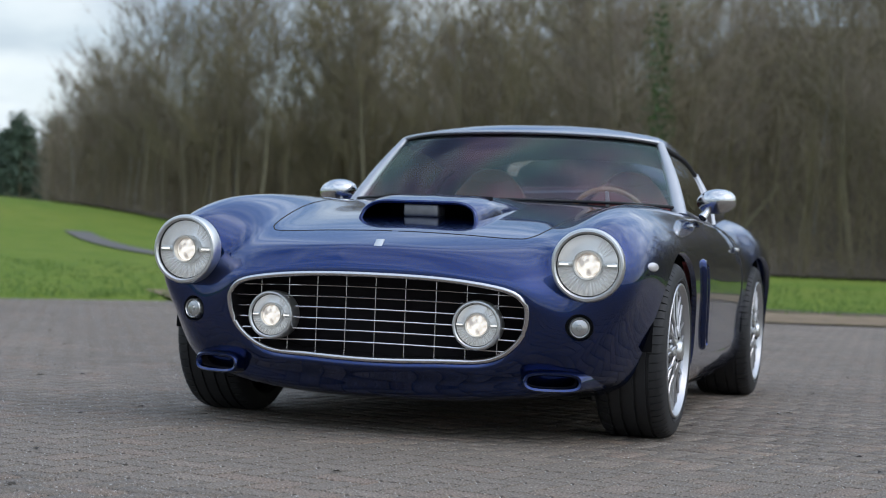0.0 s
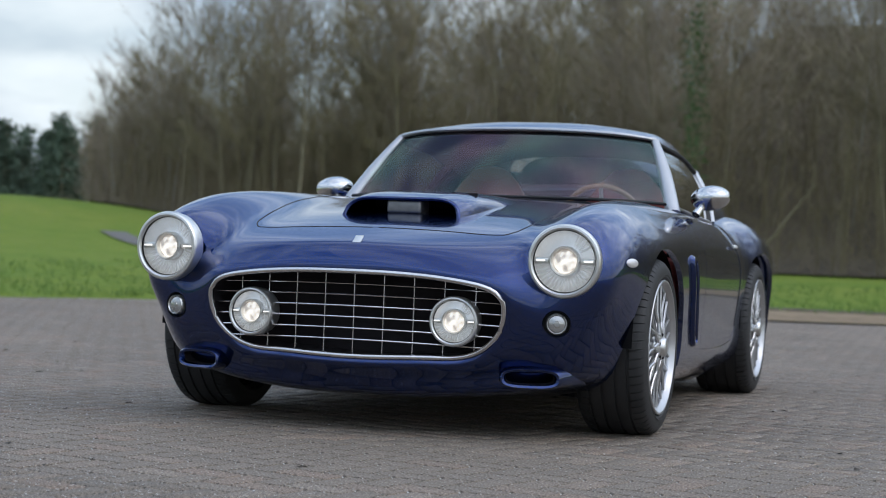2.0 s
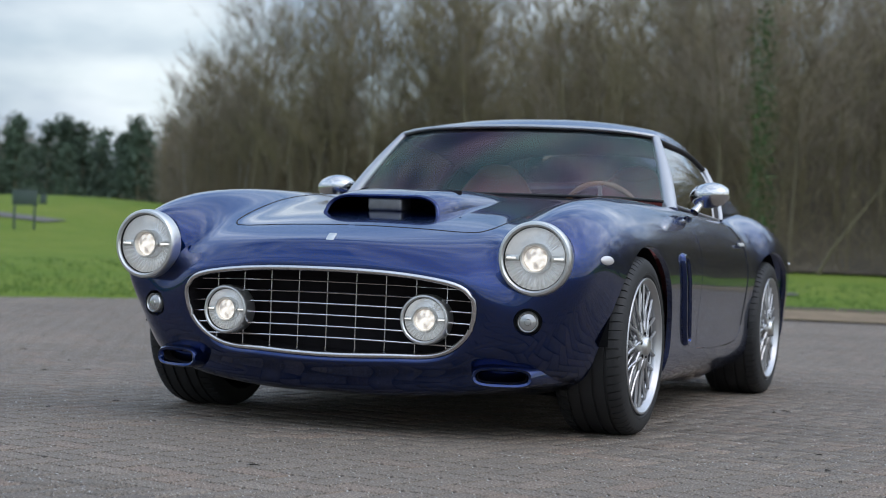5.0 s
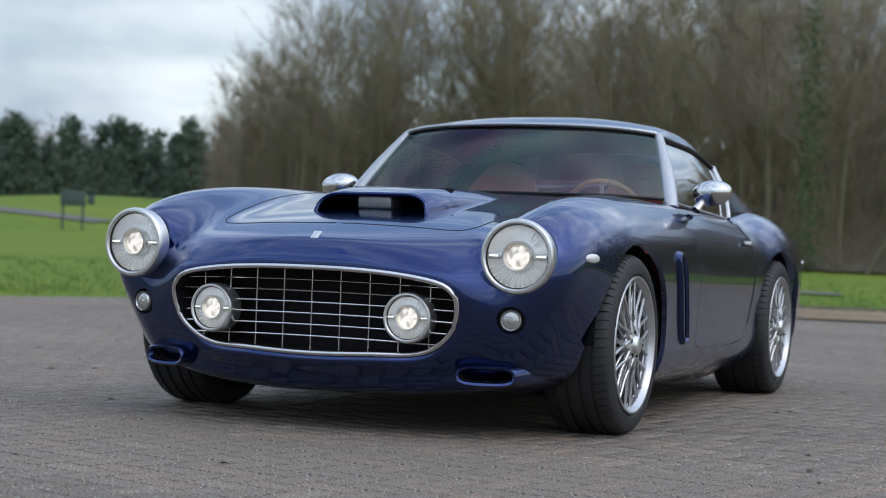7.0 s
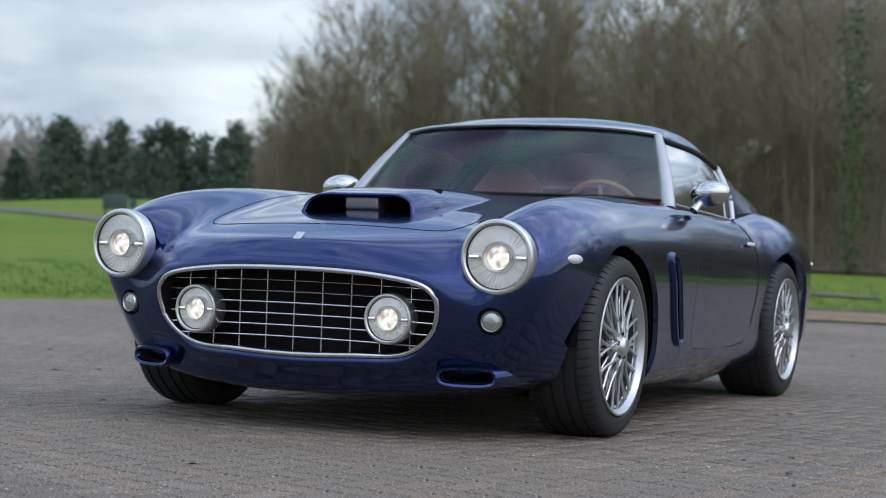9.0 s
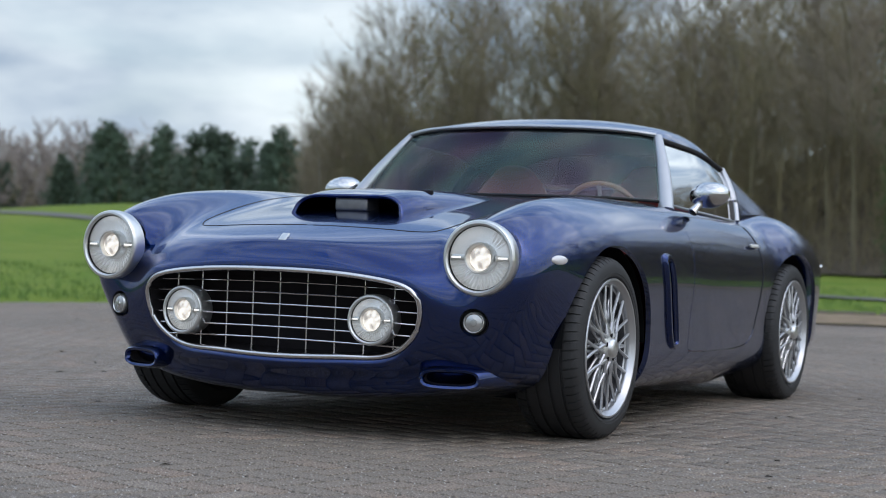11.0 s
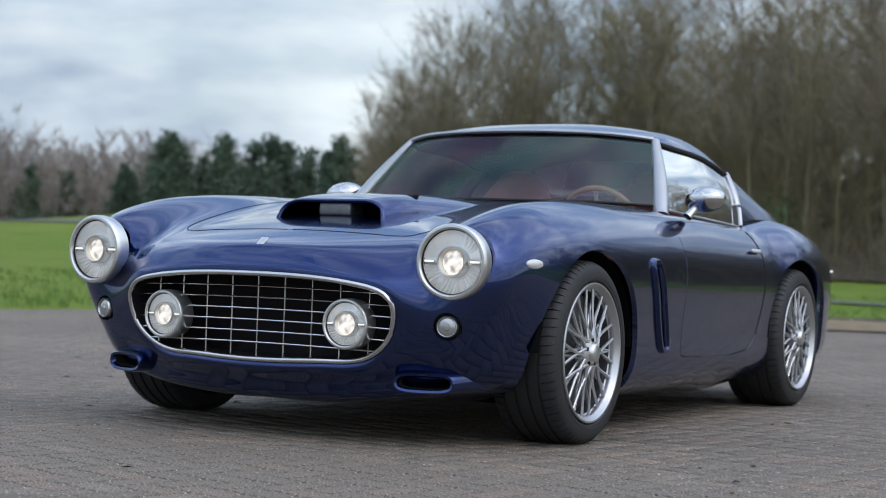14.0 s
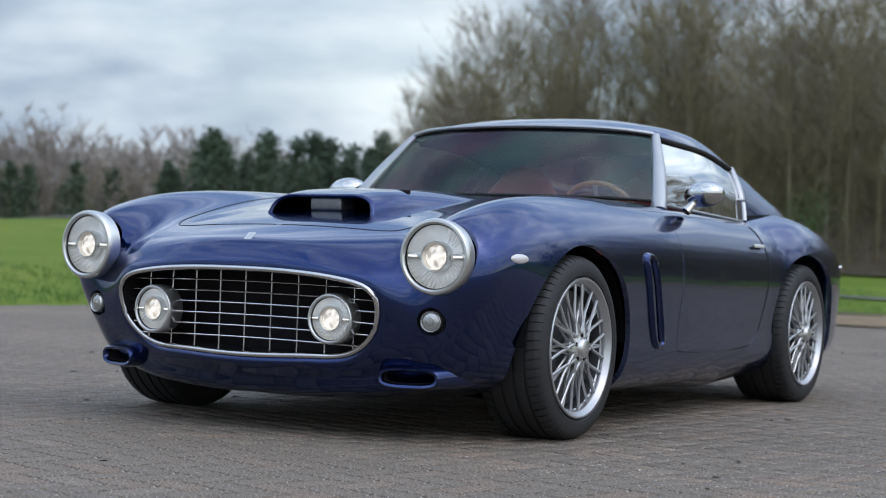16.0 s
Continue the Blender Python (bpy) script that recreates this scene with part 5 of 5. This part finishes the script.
spots = []
for k in range(46):
    x, y = polar(rng.uniform(35.5, 60), rng.uniform(92, 108)) if k < 30 else polar(rng.uniform(27.5, 34), rng.uniform(66, 84))
    spots.append((rng.choice((0, 1, 3, 5)), x, y, rng.uniform(.74, .92) if k < 30 else rng.uniform(.5, .65)))
tree_mass("woodland", spots[:30], "far brown bare woods beyond the meadow", TWIG_RED)
# these far trees take the twig colour with haze painted in
raw_trees = [bare_tree(170 + k, h, .10, .27, .30, 11, 5, 5, 3.2) for k, h in enumerate(HEIGHTS)]
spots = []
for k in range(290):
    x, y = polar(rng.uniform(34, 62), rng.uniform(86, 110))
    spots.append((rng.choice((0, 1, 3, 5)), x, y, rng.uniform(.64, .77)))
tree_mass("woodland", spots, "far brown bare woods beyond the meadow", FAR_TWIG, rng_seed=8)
SCRUB = plain("brown_winter_scrub", (.088, .070, .042), .95, vary=.45, scale=.35, bump=.8, bump_scale=6)
rows_h = [[(*polar(yaw, d), 0) for yaw in np.linspace(28, 64, 60)] for d in np.linspace(84, 112, 12)]
hv = np.array(rows_h).reshape(-1, 3)
bumpy = np.array([noise.noise((x * .12, y * .12, 3.1)) for x, y, _ in hv])
up = np.tile(smooth(np.linspace(0, 1, 12) / .5)[:, None], (1, 60)).ravel()
hv[:, 2] = terrain(hv[:, 0], hv[:, 1]) - .1 + up * (3.8 + .9 * bumpy)
ii = np.arange(12 * 60).reshape(12, 60)
hf = np.stack([ii[:-1, :-1], ii[:-1, 1:], ii[1:, 1:], ii[1:, :-1]], -1).reshape(-1, 4)
rg = mesh_object("ridge", hv, hf.tolist(), SCRUB)
tagged(rg, "low brown scrub-covered ridge beyond the meadow", "ridge", kind="structure")
# the floor of the wood, brown with leaf fall
wv, ws_ = [], []
for s in np.linspace(0, 1, 90):
    p, out = along(WOOD_EDGE, s)
    for d in np.linspace(-1.5, 46, 26):
        q = p + out * d
        wv.append((q.x, q.y))
wq = np.array(wv)
wz = terrain(wq[:, 0], wq[:, 1]) + .06 + .45 * smooth(wood_depth(wq)[0] / 4) + .25 * np.array([noise.noise((x * .5, y * .5, 8.0)) for x, y in wq]) * smooth((wood_depth(wq)[0]) / 4)
ii = np.arange(90 * 26).reshape(90, 26)
hf = np.stack([ii[:-1, :-1], ii[:-1, 1:], ii[1:, 1:], ii[1:, :-1]], -1).reshape(-1, 4)[:, ::-1]
wf = mesh_object("wood_floor", np.column_stack([wq, wz]), hf.tolist(), SCRUB)
tagged(wf, "brown leaf-strewn slope under the wood", "wood floor", kind="structure")


def leaf_cloud(rng, centre, radius, count, size):
    """Small tilted leaf faces about a point."""
    v, f = [], []
    for _ in range(count):
        d = Vector((rng.gauss(0, 1), rng.gauss(0, 1), rng.gauss(0, 1)))
        p = Vector(centre) + Vector((d.x * radius[0], d.y * radius[1], d.z * radius[2])) * .5
        a, b = Vector((rng.gauss(0, 1), rng.gauss(0, 1), rng.gauss(0, 1))).normalized(), Vector((rng.gauss(0, 1), rng.gauss(0, 1), rng.gauss(0, 1))).normalized()
        s = size * rng.uniform(.6, 1.4)
        base = len(v)
        v += [p - a * s, p + b * s * .5, p + a * s, p - b * s * .5]
        f.append((base, base + 1, base + 2, base + 3))
    return v, f


def pine(seed, h):
    rng = random.Random(seed)
    trunk = Sticks()
    trunk.stick([Vector((0, 0, -.2)), Vector((rng.uniform(-.1, .1), .05, h * .5)), Vector((rng.uniform(-.2, .2), 0, h * .97))], h * .018, .02, 6)
    v, f = [], []
    for k in range(46):
        t = .08 + .92 * (k + rng.random()) / 46
        a = rng.uniform(0, 6.28)
        reach = h * .25 * (1.06 - t) ** .72 * rng.uniform(.5, 1.15)
        p = Vector((math.cos(a) * reach * .62, math.sin(a) * reach * .62, h * t))
        lv, lf = leaf_cloud(rng, p, (reach * .95, reach * .95, h * .05), 52, h * .018)
        base = len(v)
        v += lv
        f += [tuple(i + base for i in q) for q in lf]
        trunk.stick([Vector((0, 0, h * t - .1)), p], .03, .01, 3)
    me = bpy.data.meshes.new("crown")
    me.from_pydata([tuple(q) for q in v], [], f)
    me.materials.append(NEEDLE)
    return stick_mesh("trunk", trunk, BARK), me


PINES = [pine(90 + k, h) for k, h in enumerate((7.4, 6.6, 8.0, 6.0))]
for k in range(104):
    if k < 40:
        x, y = polar(rng.uniform(30.6, 37.8), rng.uniform(76, 90))
        sc = rng.uniform(.66, .80)
    else:
        x, y = polar(rng.uniform(37.5, 60), rng.uniform(83, 91))
        sc = rng.uniform(.42, .60)
    tm, cm = rng.choice(PINES)
    t = empty("pine_tree", None, pose(x, y, float(terrain(np.array([x]), np.array([y]))[0]) + (.2 if k >= 40 else 0), 0, 0, rng.uniform(0, 360)) @ Matrix.Diagonal((sc * 1.25, sc * 1.25, sc * 1.07, 1)))
    tagged(t, "dark green pine at the far edge of the meadow", "tree", "far pines")
    a, b = new("trunk", tm), new("crown", cm)
    a.parent = b.parent = t

# tall trees beside the yard
for k in range(11):
    place_tree(rng.choice((0, 1, 3, 5)), rng.uniform(4.8, 15), rng.uniform(20.5, 30), rng.uniform(.85, 1.12), rng.uniform(0, 360), "tall trees beside the yard")

# saplings between the trunks
sp = Sticks()
young = []
for k in range(1500):
    p, out = along(WOOD_EDGE, rng.random())
    young.append(p + out * rng.uniform(-.5, 15))
young_z = terrain(np.array([q.x for q in young]), np.array([q.y for q in young]))
for q, z in zip(young, young_z):
    h = rng.uniform(1.8, 5.2)
    st = wander(rng, Vector((q.x, q.y, float(z) - .1)), Vector((rng.uniform(-.12, .12), rng.uniform(-.12, .12), 1)).normalized(), h, 3, .08, .02)
    sp.stick(st, .022, .006, 3)
    for _ in range(7):
        j = rng.randint(0, 2)
        p0 = st[j].lerp(st[j + 1], rng.random())
        d = Vector((rng.uniform(-1, 1), rng.uniform(-1, 1), rng.uniform(.2, 1.1))).normalized()
        sp.spike(p0, p0 + d * rng.uniform(.4, 1.1), .010)
# fine brushwood that fills the crowns
for k in range(30000):
    s = rng.uniform(.28, 1)
    p, out = along(WOOD_EDGE, s)
    q = p + out * rng.uniform(.5, 14)
    z = (.04 + .80 * rng.random() ** 1.7) * canopy(s) + .5
    p0 = Vector((q.x, q.y, z))
    d = Vector((rng.uniform(-.7, .7), rng.uniform(-.7, .7), rng.uniform(.1, 1.2))).normalized()
    sp.spike(p0, p0 + d * rng.uniform(.5, 1.3), .012)
for k in range(7000):
    x, y = polar(rng.uniform(28.5, 62), rng.uniform(86, 108))
    p0 = Vector((x, y, rng.uniform(-.2, 4.4)))
    d = Vector((rng.uniform(-.7, .7), rng.uniform(-.7, .7), rng.uniform(.1, 1.2))).normalized()
    sp.spike(p0, p0 + d * rng.uniform(.8, 1.8), .034)
sap = new("saplings", stick_mesh("saplings", sp, TWIG))
tagged(sap, "thin bare saplings crowding the wood's edge", "saplings", kind="stuff")

# undergrowth along the wood's edge
us = Sticks()
brush = []
for k in range(5600):
    p, out = along(WOOD_EDGE, rng.random())
    brush.append(p + out * (rng.uniform(-1.2, 5) if k < 3400 else rng.uniform(5, 24)))
brush_z = terrain(np.array([q.x for q in brush]), np.array([q.y for q in brush]))
for q, z in zip(brush, brush_z):
    d = Vector((rng.uniform(-1, 1), rng.uniform(-1, 1), rng.uniform(.2, 1.4))).normalized()
    us.stick(wander(rng, Vector((q.x, q.y, float(z) - .15)), d, rng.uniform(.6, 2.0), 3, .35, -.10), .016, .006, 3)
und = new("undergrowth", stick_mesh("undergrowth", us, BRAMBLE))
tagged(und, "tangled brown bramble along the wood's edge", "undergrowth", kind="stuff")

# ivy on one trunk, a holly bush
ivy_v, ivy_f = [], []
for k in range(34):
    z = .5 + 6.4 * k / 34
    lv, lf = leaf_cloud(rng, (-5.3 + .03 * math.sin(k), 34.6, z), (.34, .32, .4), 60, .05)
    b0 = len(ivy_v)
    ivy_v += lv
    ivy_f += [tuple(i + b0 for i in q) for q in lf]
iv = mesh_object("ivy", [tuple(v) for v in ivy_v], ivy_f, IVY, smooth=False)
tagged(iv, "dark green ivy climbing a woodland trunk", "ivy")
place_tree(1, -5.3, 34.75, 1.0, 40, "trees of the wood")
bv, bf = [], []
for k in range(16):
    lv, lf = leaf_cloud(rng, (-9.85 + rng.uniform(-.4, .4), 35.0 + rng.uniform(-.3, .3), 1.9 + rng.uniform(-.5, .5)), (.6, .5, .5), 50, .05)
    b0 = len(bv)
    bv += lv
    bf += [tuple(i + b0 for i in q) for q in lf]
bush = mesh_object("bush", [tuple(v) for v in bv], bf, IVY, smooth=False)
tagged(bush, "small dark evergreen bush under bare trees", "bush")
lt = Sticks()
lt.stick([Vector((-3.75, 33.7, .45)), Vector((-3.4, 33.6, 1.1)), Vector((-2.95, 33.5, 1.7)), Vector((-2.25, 33.4, 2.62))], .042, .02, 7)
log = new("fallen_trunk", stick_mesh("fallen_trunk", lt, BARK))
tagged(log, "pale fallen trunk leaning at the wood's edge", "fallen trunk")


# ---------------------------------------------------------------- verge, kerb, path, sign
def ribbon(name, line, width, dz, material, over=True, n=120, jag=0.0):
    p = np.array(line, float)
    k = np.concatenate([[0], np.cumsum(np.linalg.norm(np.diff(p, axis=0), axis=1))])
    q = spline(k, p, np.linspace(0, k[-1], n))
    d = np.gradient(q, axis=0)
    d /= np.linalg.norm(d, axis=1, keepdims=True)
    s = np.stack([d[:, 1], -d[:, 0]], -1)
    cols = []
    for c in np.linspace(-.5, .5, 7):
        off = np.array([c * width + (noise.noise((i * .37, c * 3, 1.7)) * jag if abs(c) > .4 else 0) for i in range(n)])
        r = q + s * off[:, None]
        z = terrain(r[:, 0], r[:, 1])
        cols.append(np.column_stack([r, np.maximum(z, 0) + dz]))
    g = np.stack(cols, 1)
    i = np.arange(n * 7).reshape(n, 7)
    f = np.stack([i[:-1, :-1], i[1:, :-1], i[1:, 1:], i[:-1, 1:]], -1).reshape(-1, 4)
    return mesh_object(name, g.reshape(-1, 3), f.tolist(), material)


PATHM = plain("grey_gravel_path", (.125, .118, .108), .9, vary=.25, scale=2, bump=.5, bump_scale=80)
pth = ribbon("path", [(-1.9, 20.3), (-4.1, 20.0), (-10, 22.4), (-13.5, 24.8), (-16.5, 27.6), (-18.0, 29.4)], .62, .03, PATHM)
pth2 = ribbon("path", [(-21.0, 28.7), (-24.5, 29.2), (-30, 29.6), (-38, 30.5), (-50, 33)], .8, .03, PATHM)
tagged(pth2, "worn grey track in the meadow", "path", kind="structure")
tagged(pth, "narrow grey path across the grass", "path", kind="structure")
far_edge = [tuple(q) for q in KERB if q[1] > 9 and -7.5 < q[0] < 32]
off_line = [(x - .0, y + .55) for x, y in far_edge][::4]
vg = ribbon("verge", off_line, 1.7, .022, LITTER, jag=.35)
tagged(vg, "brown leaf litter along the paving's edge", "verge", kind="structure")

KERBM = plain("weathered_concrete_kerb", (.13, .112, .09), .9, vary=.4, scale=6, bump=.5, bump_scale=60)
bm0 = box(.86, .13, .16, .012, (0, 0, 0))
me_k = bpy.data.meshes.new("kerb_stone")
bm0.to_mesh(me_k)
bm0.free()
me_k.materials.append(KERBM)
kerb = tagged(empty("kerb"), "low weathered concrete kerb stones", "kerb", kind="structure")
kl = np.array([q + np.array((0, 1.35)) for q in KERB if q[1] > 11.5 and -4.5 < q[0] < 11.5])
ks = np.concatenate([[0], np.cumsum(np.linalg.norm(np.diff(kl, axis=0), axis=1))])
for s in np.arange(.4, ks[-1], .9):
    x, y = np.interp(s, ks, kl[:, 0]), np.interp(s, ks, kl[:, 1])
    x2, y2 = np.interp(s + .2, ks, kl[:, 0]), np.interp(s + .2, ks, kl[:, 1])
    ob = new("kerb_stone", me_k)
    ob.parent = kerb
    ob.matrix_local = pose(x, y, -.03 + float(terrain(np.array([x]), np.array([y]))[0]), rng.uniform(-1, 1), rng.uniform(-1, 1), math.degrees(math.atan2(y2 - y, x2 - x)))

sx, sy = -20.3, 26.4
sz = float(terrain(np.array([sx]), np.array([sy]))[0])
sign = tagged(empty("sign_board", None, pose(sx, sy, sz, 0, 0, 33)), "small dark grey-green notice board on posts in the grass", "sign")
SIGNM = plain("dark_green_board", (.045, .07, .062), .6, vary=.2, scale=5)
part("board", box(.56, .03, .34, .006, (0, 0, .72)), SIGNM, sign)
for dx in (-.22, .22):
    part("post", box(.05, .05, .62, .006, (dx, .04, .31)), SIGNM, sign)
part("side_board", box(.16, .03, .22, .006, (.40, .02, .70)), SIGNM, sign)

# grass tufts where the meadow meets the paving
gv, gfc = [], []
for k in range(26000):
    i = rng.randrange(36, len(KERB) - 80)
    p = KERB[i]
    d = rng.random() ** 1.6 * 9 + .05
    q = p + np.array((p[0] - 1.0, p[1] - 2.0)) / np.linalg.norm((p[0] - 1.0, p[1] - 2.0)) * (d + (1.2 if p[0] > -5 else 0))
    gv.append((q[0] + rng.uniform(-.5, .5), q[1] + rng.uniform(-.3, .3)))
ga = np.array(gv)
gz = terrain(ga[:, 0], ga[:, 1])
vv, ff = [], []
for (x, y), z in zip(ga, gz):
    if z < 0:
        continue
    for _ in range(3):
        a = rng.uniform(0, 6.28)
        h, w = rng.uniform(.03, .085), .007
        b0 = len(vv)
        ox, oy = x + rng.uniform(-.05, .05), y + rng.uniform(-.05, .05)
        vv += [(ox - w * math.cos(a), oy - w * math.sin(a), z - .01), (ox + w * math.cos(a), oy + w * math.sin(a), z - .01), (ox + rng.uniform(-.03, .03), oy + rng.uniform(-.03, .03), z + h)]
        ff.append((b0, b0 + 1, b0 + 2))
BLADE = plain("grass_blades", (.105, .185, .03), .7, vary=.4, scale=1.5)
gr = mesh_object("grass", vv, ff, BLADE, smooth=False)
tagged(gr, "short green grass blades at the meadow's edge", "grass", kind="stuff")

# fallen leaves and grit on the paving
lv, lf = [], []
for k in range(150):
    x, y = rng.uniform(-6, 5), rng.uniform(-2.5, 9)
    a, s = rng.uniform(0, 6.28), rng.uniform(.008, .026)
    b0 = len(lv)
    c, sn = math.cos(a) * s, math.sin(a) * s
    lv += [(x - c, y - sn, .002), (x + sn * .5, y - c * .5, .006), (x + c, y + sn, .003), (x - sn * .5, y + c * .5, .008)]
    lf.append((b0, b0 + 1, b0 + 2, b0 + 3))
lt = mesh_object("fallen_leaves", lv, lf, plain("dead_leaves", (.035, .027, .02), .9, vary=.5, scale=6), smooth=False)
tagged(lt, "dark dead leaf scraps on the paving", "leaves", kind="stuff")

# ---------------------------------------------------------------- paving blocks, last
ANGLE = radians(-16)
BL, BW, GAPW = .200, .100, .0055


def block_verts(l, w):
    """A block with a small chamfer; its top lies at z = 0."""
    a, b = (l - GAPW) / 2, (w - GAPW) / 2
    c = .004
    top = [(-a + c, -b + c, 0), (a - c, -b + c, 0), (a - c, b - c, 0), (-a + c, b - c, 0)]
    low = [(-a, -b, -.013), (a, -b, -.013), (a, b, -.013), (-a, b, -.013)]
    mid = [(x, y, -.005) for x, y, _ in low]
    return np.array(top + mid + low), [(0, 1, 2, 3)] + [(i + 4, (i + 1) % 4 + 4, (i + 1) % 4, i) for i in range(4)] + [(i + 8, (i + 1) % 4 + 8, (i + 1) % 4 + 4, i + 4) for i in range(4)]


BV, BF = block_verts(BL, BW)
me_b = bpy.data.meshes.new("paving_block")
me_b.from_pydata(BV.tolist(), [], BF)
me_b.materials.append(BLOCK)
c0, s0 = math.cos(ANGLE), math.sin(ANGLE)
cells = []
for i in range(-165, 131):
    for j in range(-130, 190):
        s = (i - j) % 4
        if s == 0:
            u, v, t = (i + 1) * BW, (j + .5) * BW, 0.0
        elif s == 2:
            u, v, t = (i + .5) * BW, j * BW, math.pi / 2
        else:
            continue
        x, y = u * c0 - v * s0, u * s0 + v * c0
        if -9.6 < x < 7.4 and -7.5 < y < 16.8:
            cells.append((x, y, t + ANGLE))
hold = inside(PAVED, np.array([c[:2] for c in cells]))
cells = [c for c, k in zip(cells, hold) if k]
near = [c for c in cells if -2.2 < c[1] < -.95 and -1.6 < c[0] < 2.6][:300]
near_set = set(near)
for x, y, t in near:
    ob = new("paving_block", me_b)
    ob.parent = pavement
    ob.matrix_local = pose(x, y, rng.uniform(-.0012, .0006), rng.uniform(-.25, .25), rng.uniform(-.25, .25), math.degrees(t))
rest = [c for c in cells if c not in near_set]
allv, allf = [], []
nb = len(BV)
BFa = np.array(BF)
for k, (x, y, t) in enumerate(rest):
    c, s = math.cos(t), math.sin(t)
    tx, ty = rng.uniform(-.004, .004), rng.uniform(-.004, .004)
    w = np.column_stack([BV[:, 0] * c - BV[:, 1] * s + x, BV[:, 0] * s + BV[:, 1] * c + y, BV[:, 2] + BV[:, 0] * tx + BV[:, 1] * ty + rng.uniform(-.0012, .0006)])
    allv.append(w)
    allf.append(BFa + k * nb)
av, af = np.concatenate(allv), np.concatenate(allf)
me = bpy.data.meshes.new("paving_blocks")
me.vertices.add(len(av))
me.vertices.foreach_set("co", av.ravel())
me.loops.add(len(af) * 4)
me.loops.foreach_set("vertex_index", af.ravel())
me.polygons.add(len(af))
me.polygons.foreach_set("loop_start", np.arange(0, len(af) * 4, 4))
me.materials.append(BLOCK_FAR)
me.update(calc_edges=True)
blocks = new("paving_blocks", me)
blocks.parent = pavement
blocks["kind"] = "stuff"
# the rest of the yard, beside and behind the way of the camera
pv, pf = [], []
spots = np.array([(i * .5, j * .5) for i in range(-20, 85) for j in range(-80, 34) if i * .5 > 7.3 or j * .5 < -7.4])
for x, y in spots[inside(PAVED, spots)]:
    b0 = len(pv)
    pv += [(x - .25, y - .25, -.002), (x + .25, y - .25, -.002), (x + .25, y + .25, -.002), (x - .25, y + .25, -.002)]
    pf.append((b0, b0 + 1, b0 + 2, b0 + 3))
slabs = mesh_object("paving_blocks", pv, pf, BLOCK_FAR, pavement, smooth=False)
slabs["kind"] = "stuff"
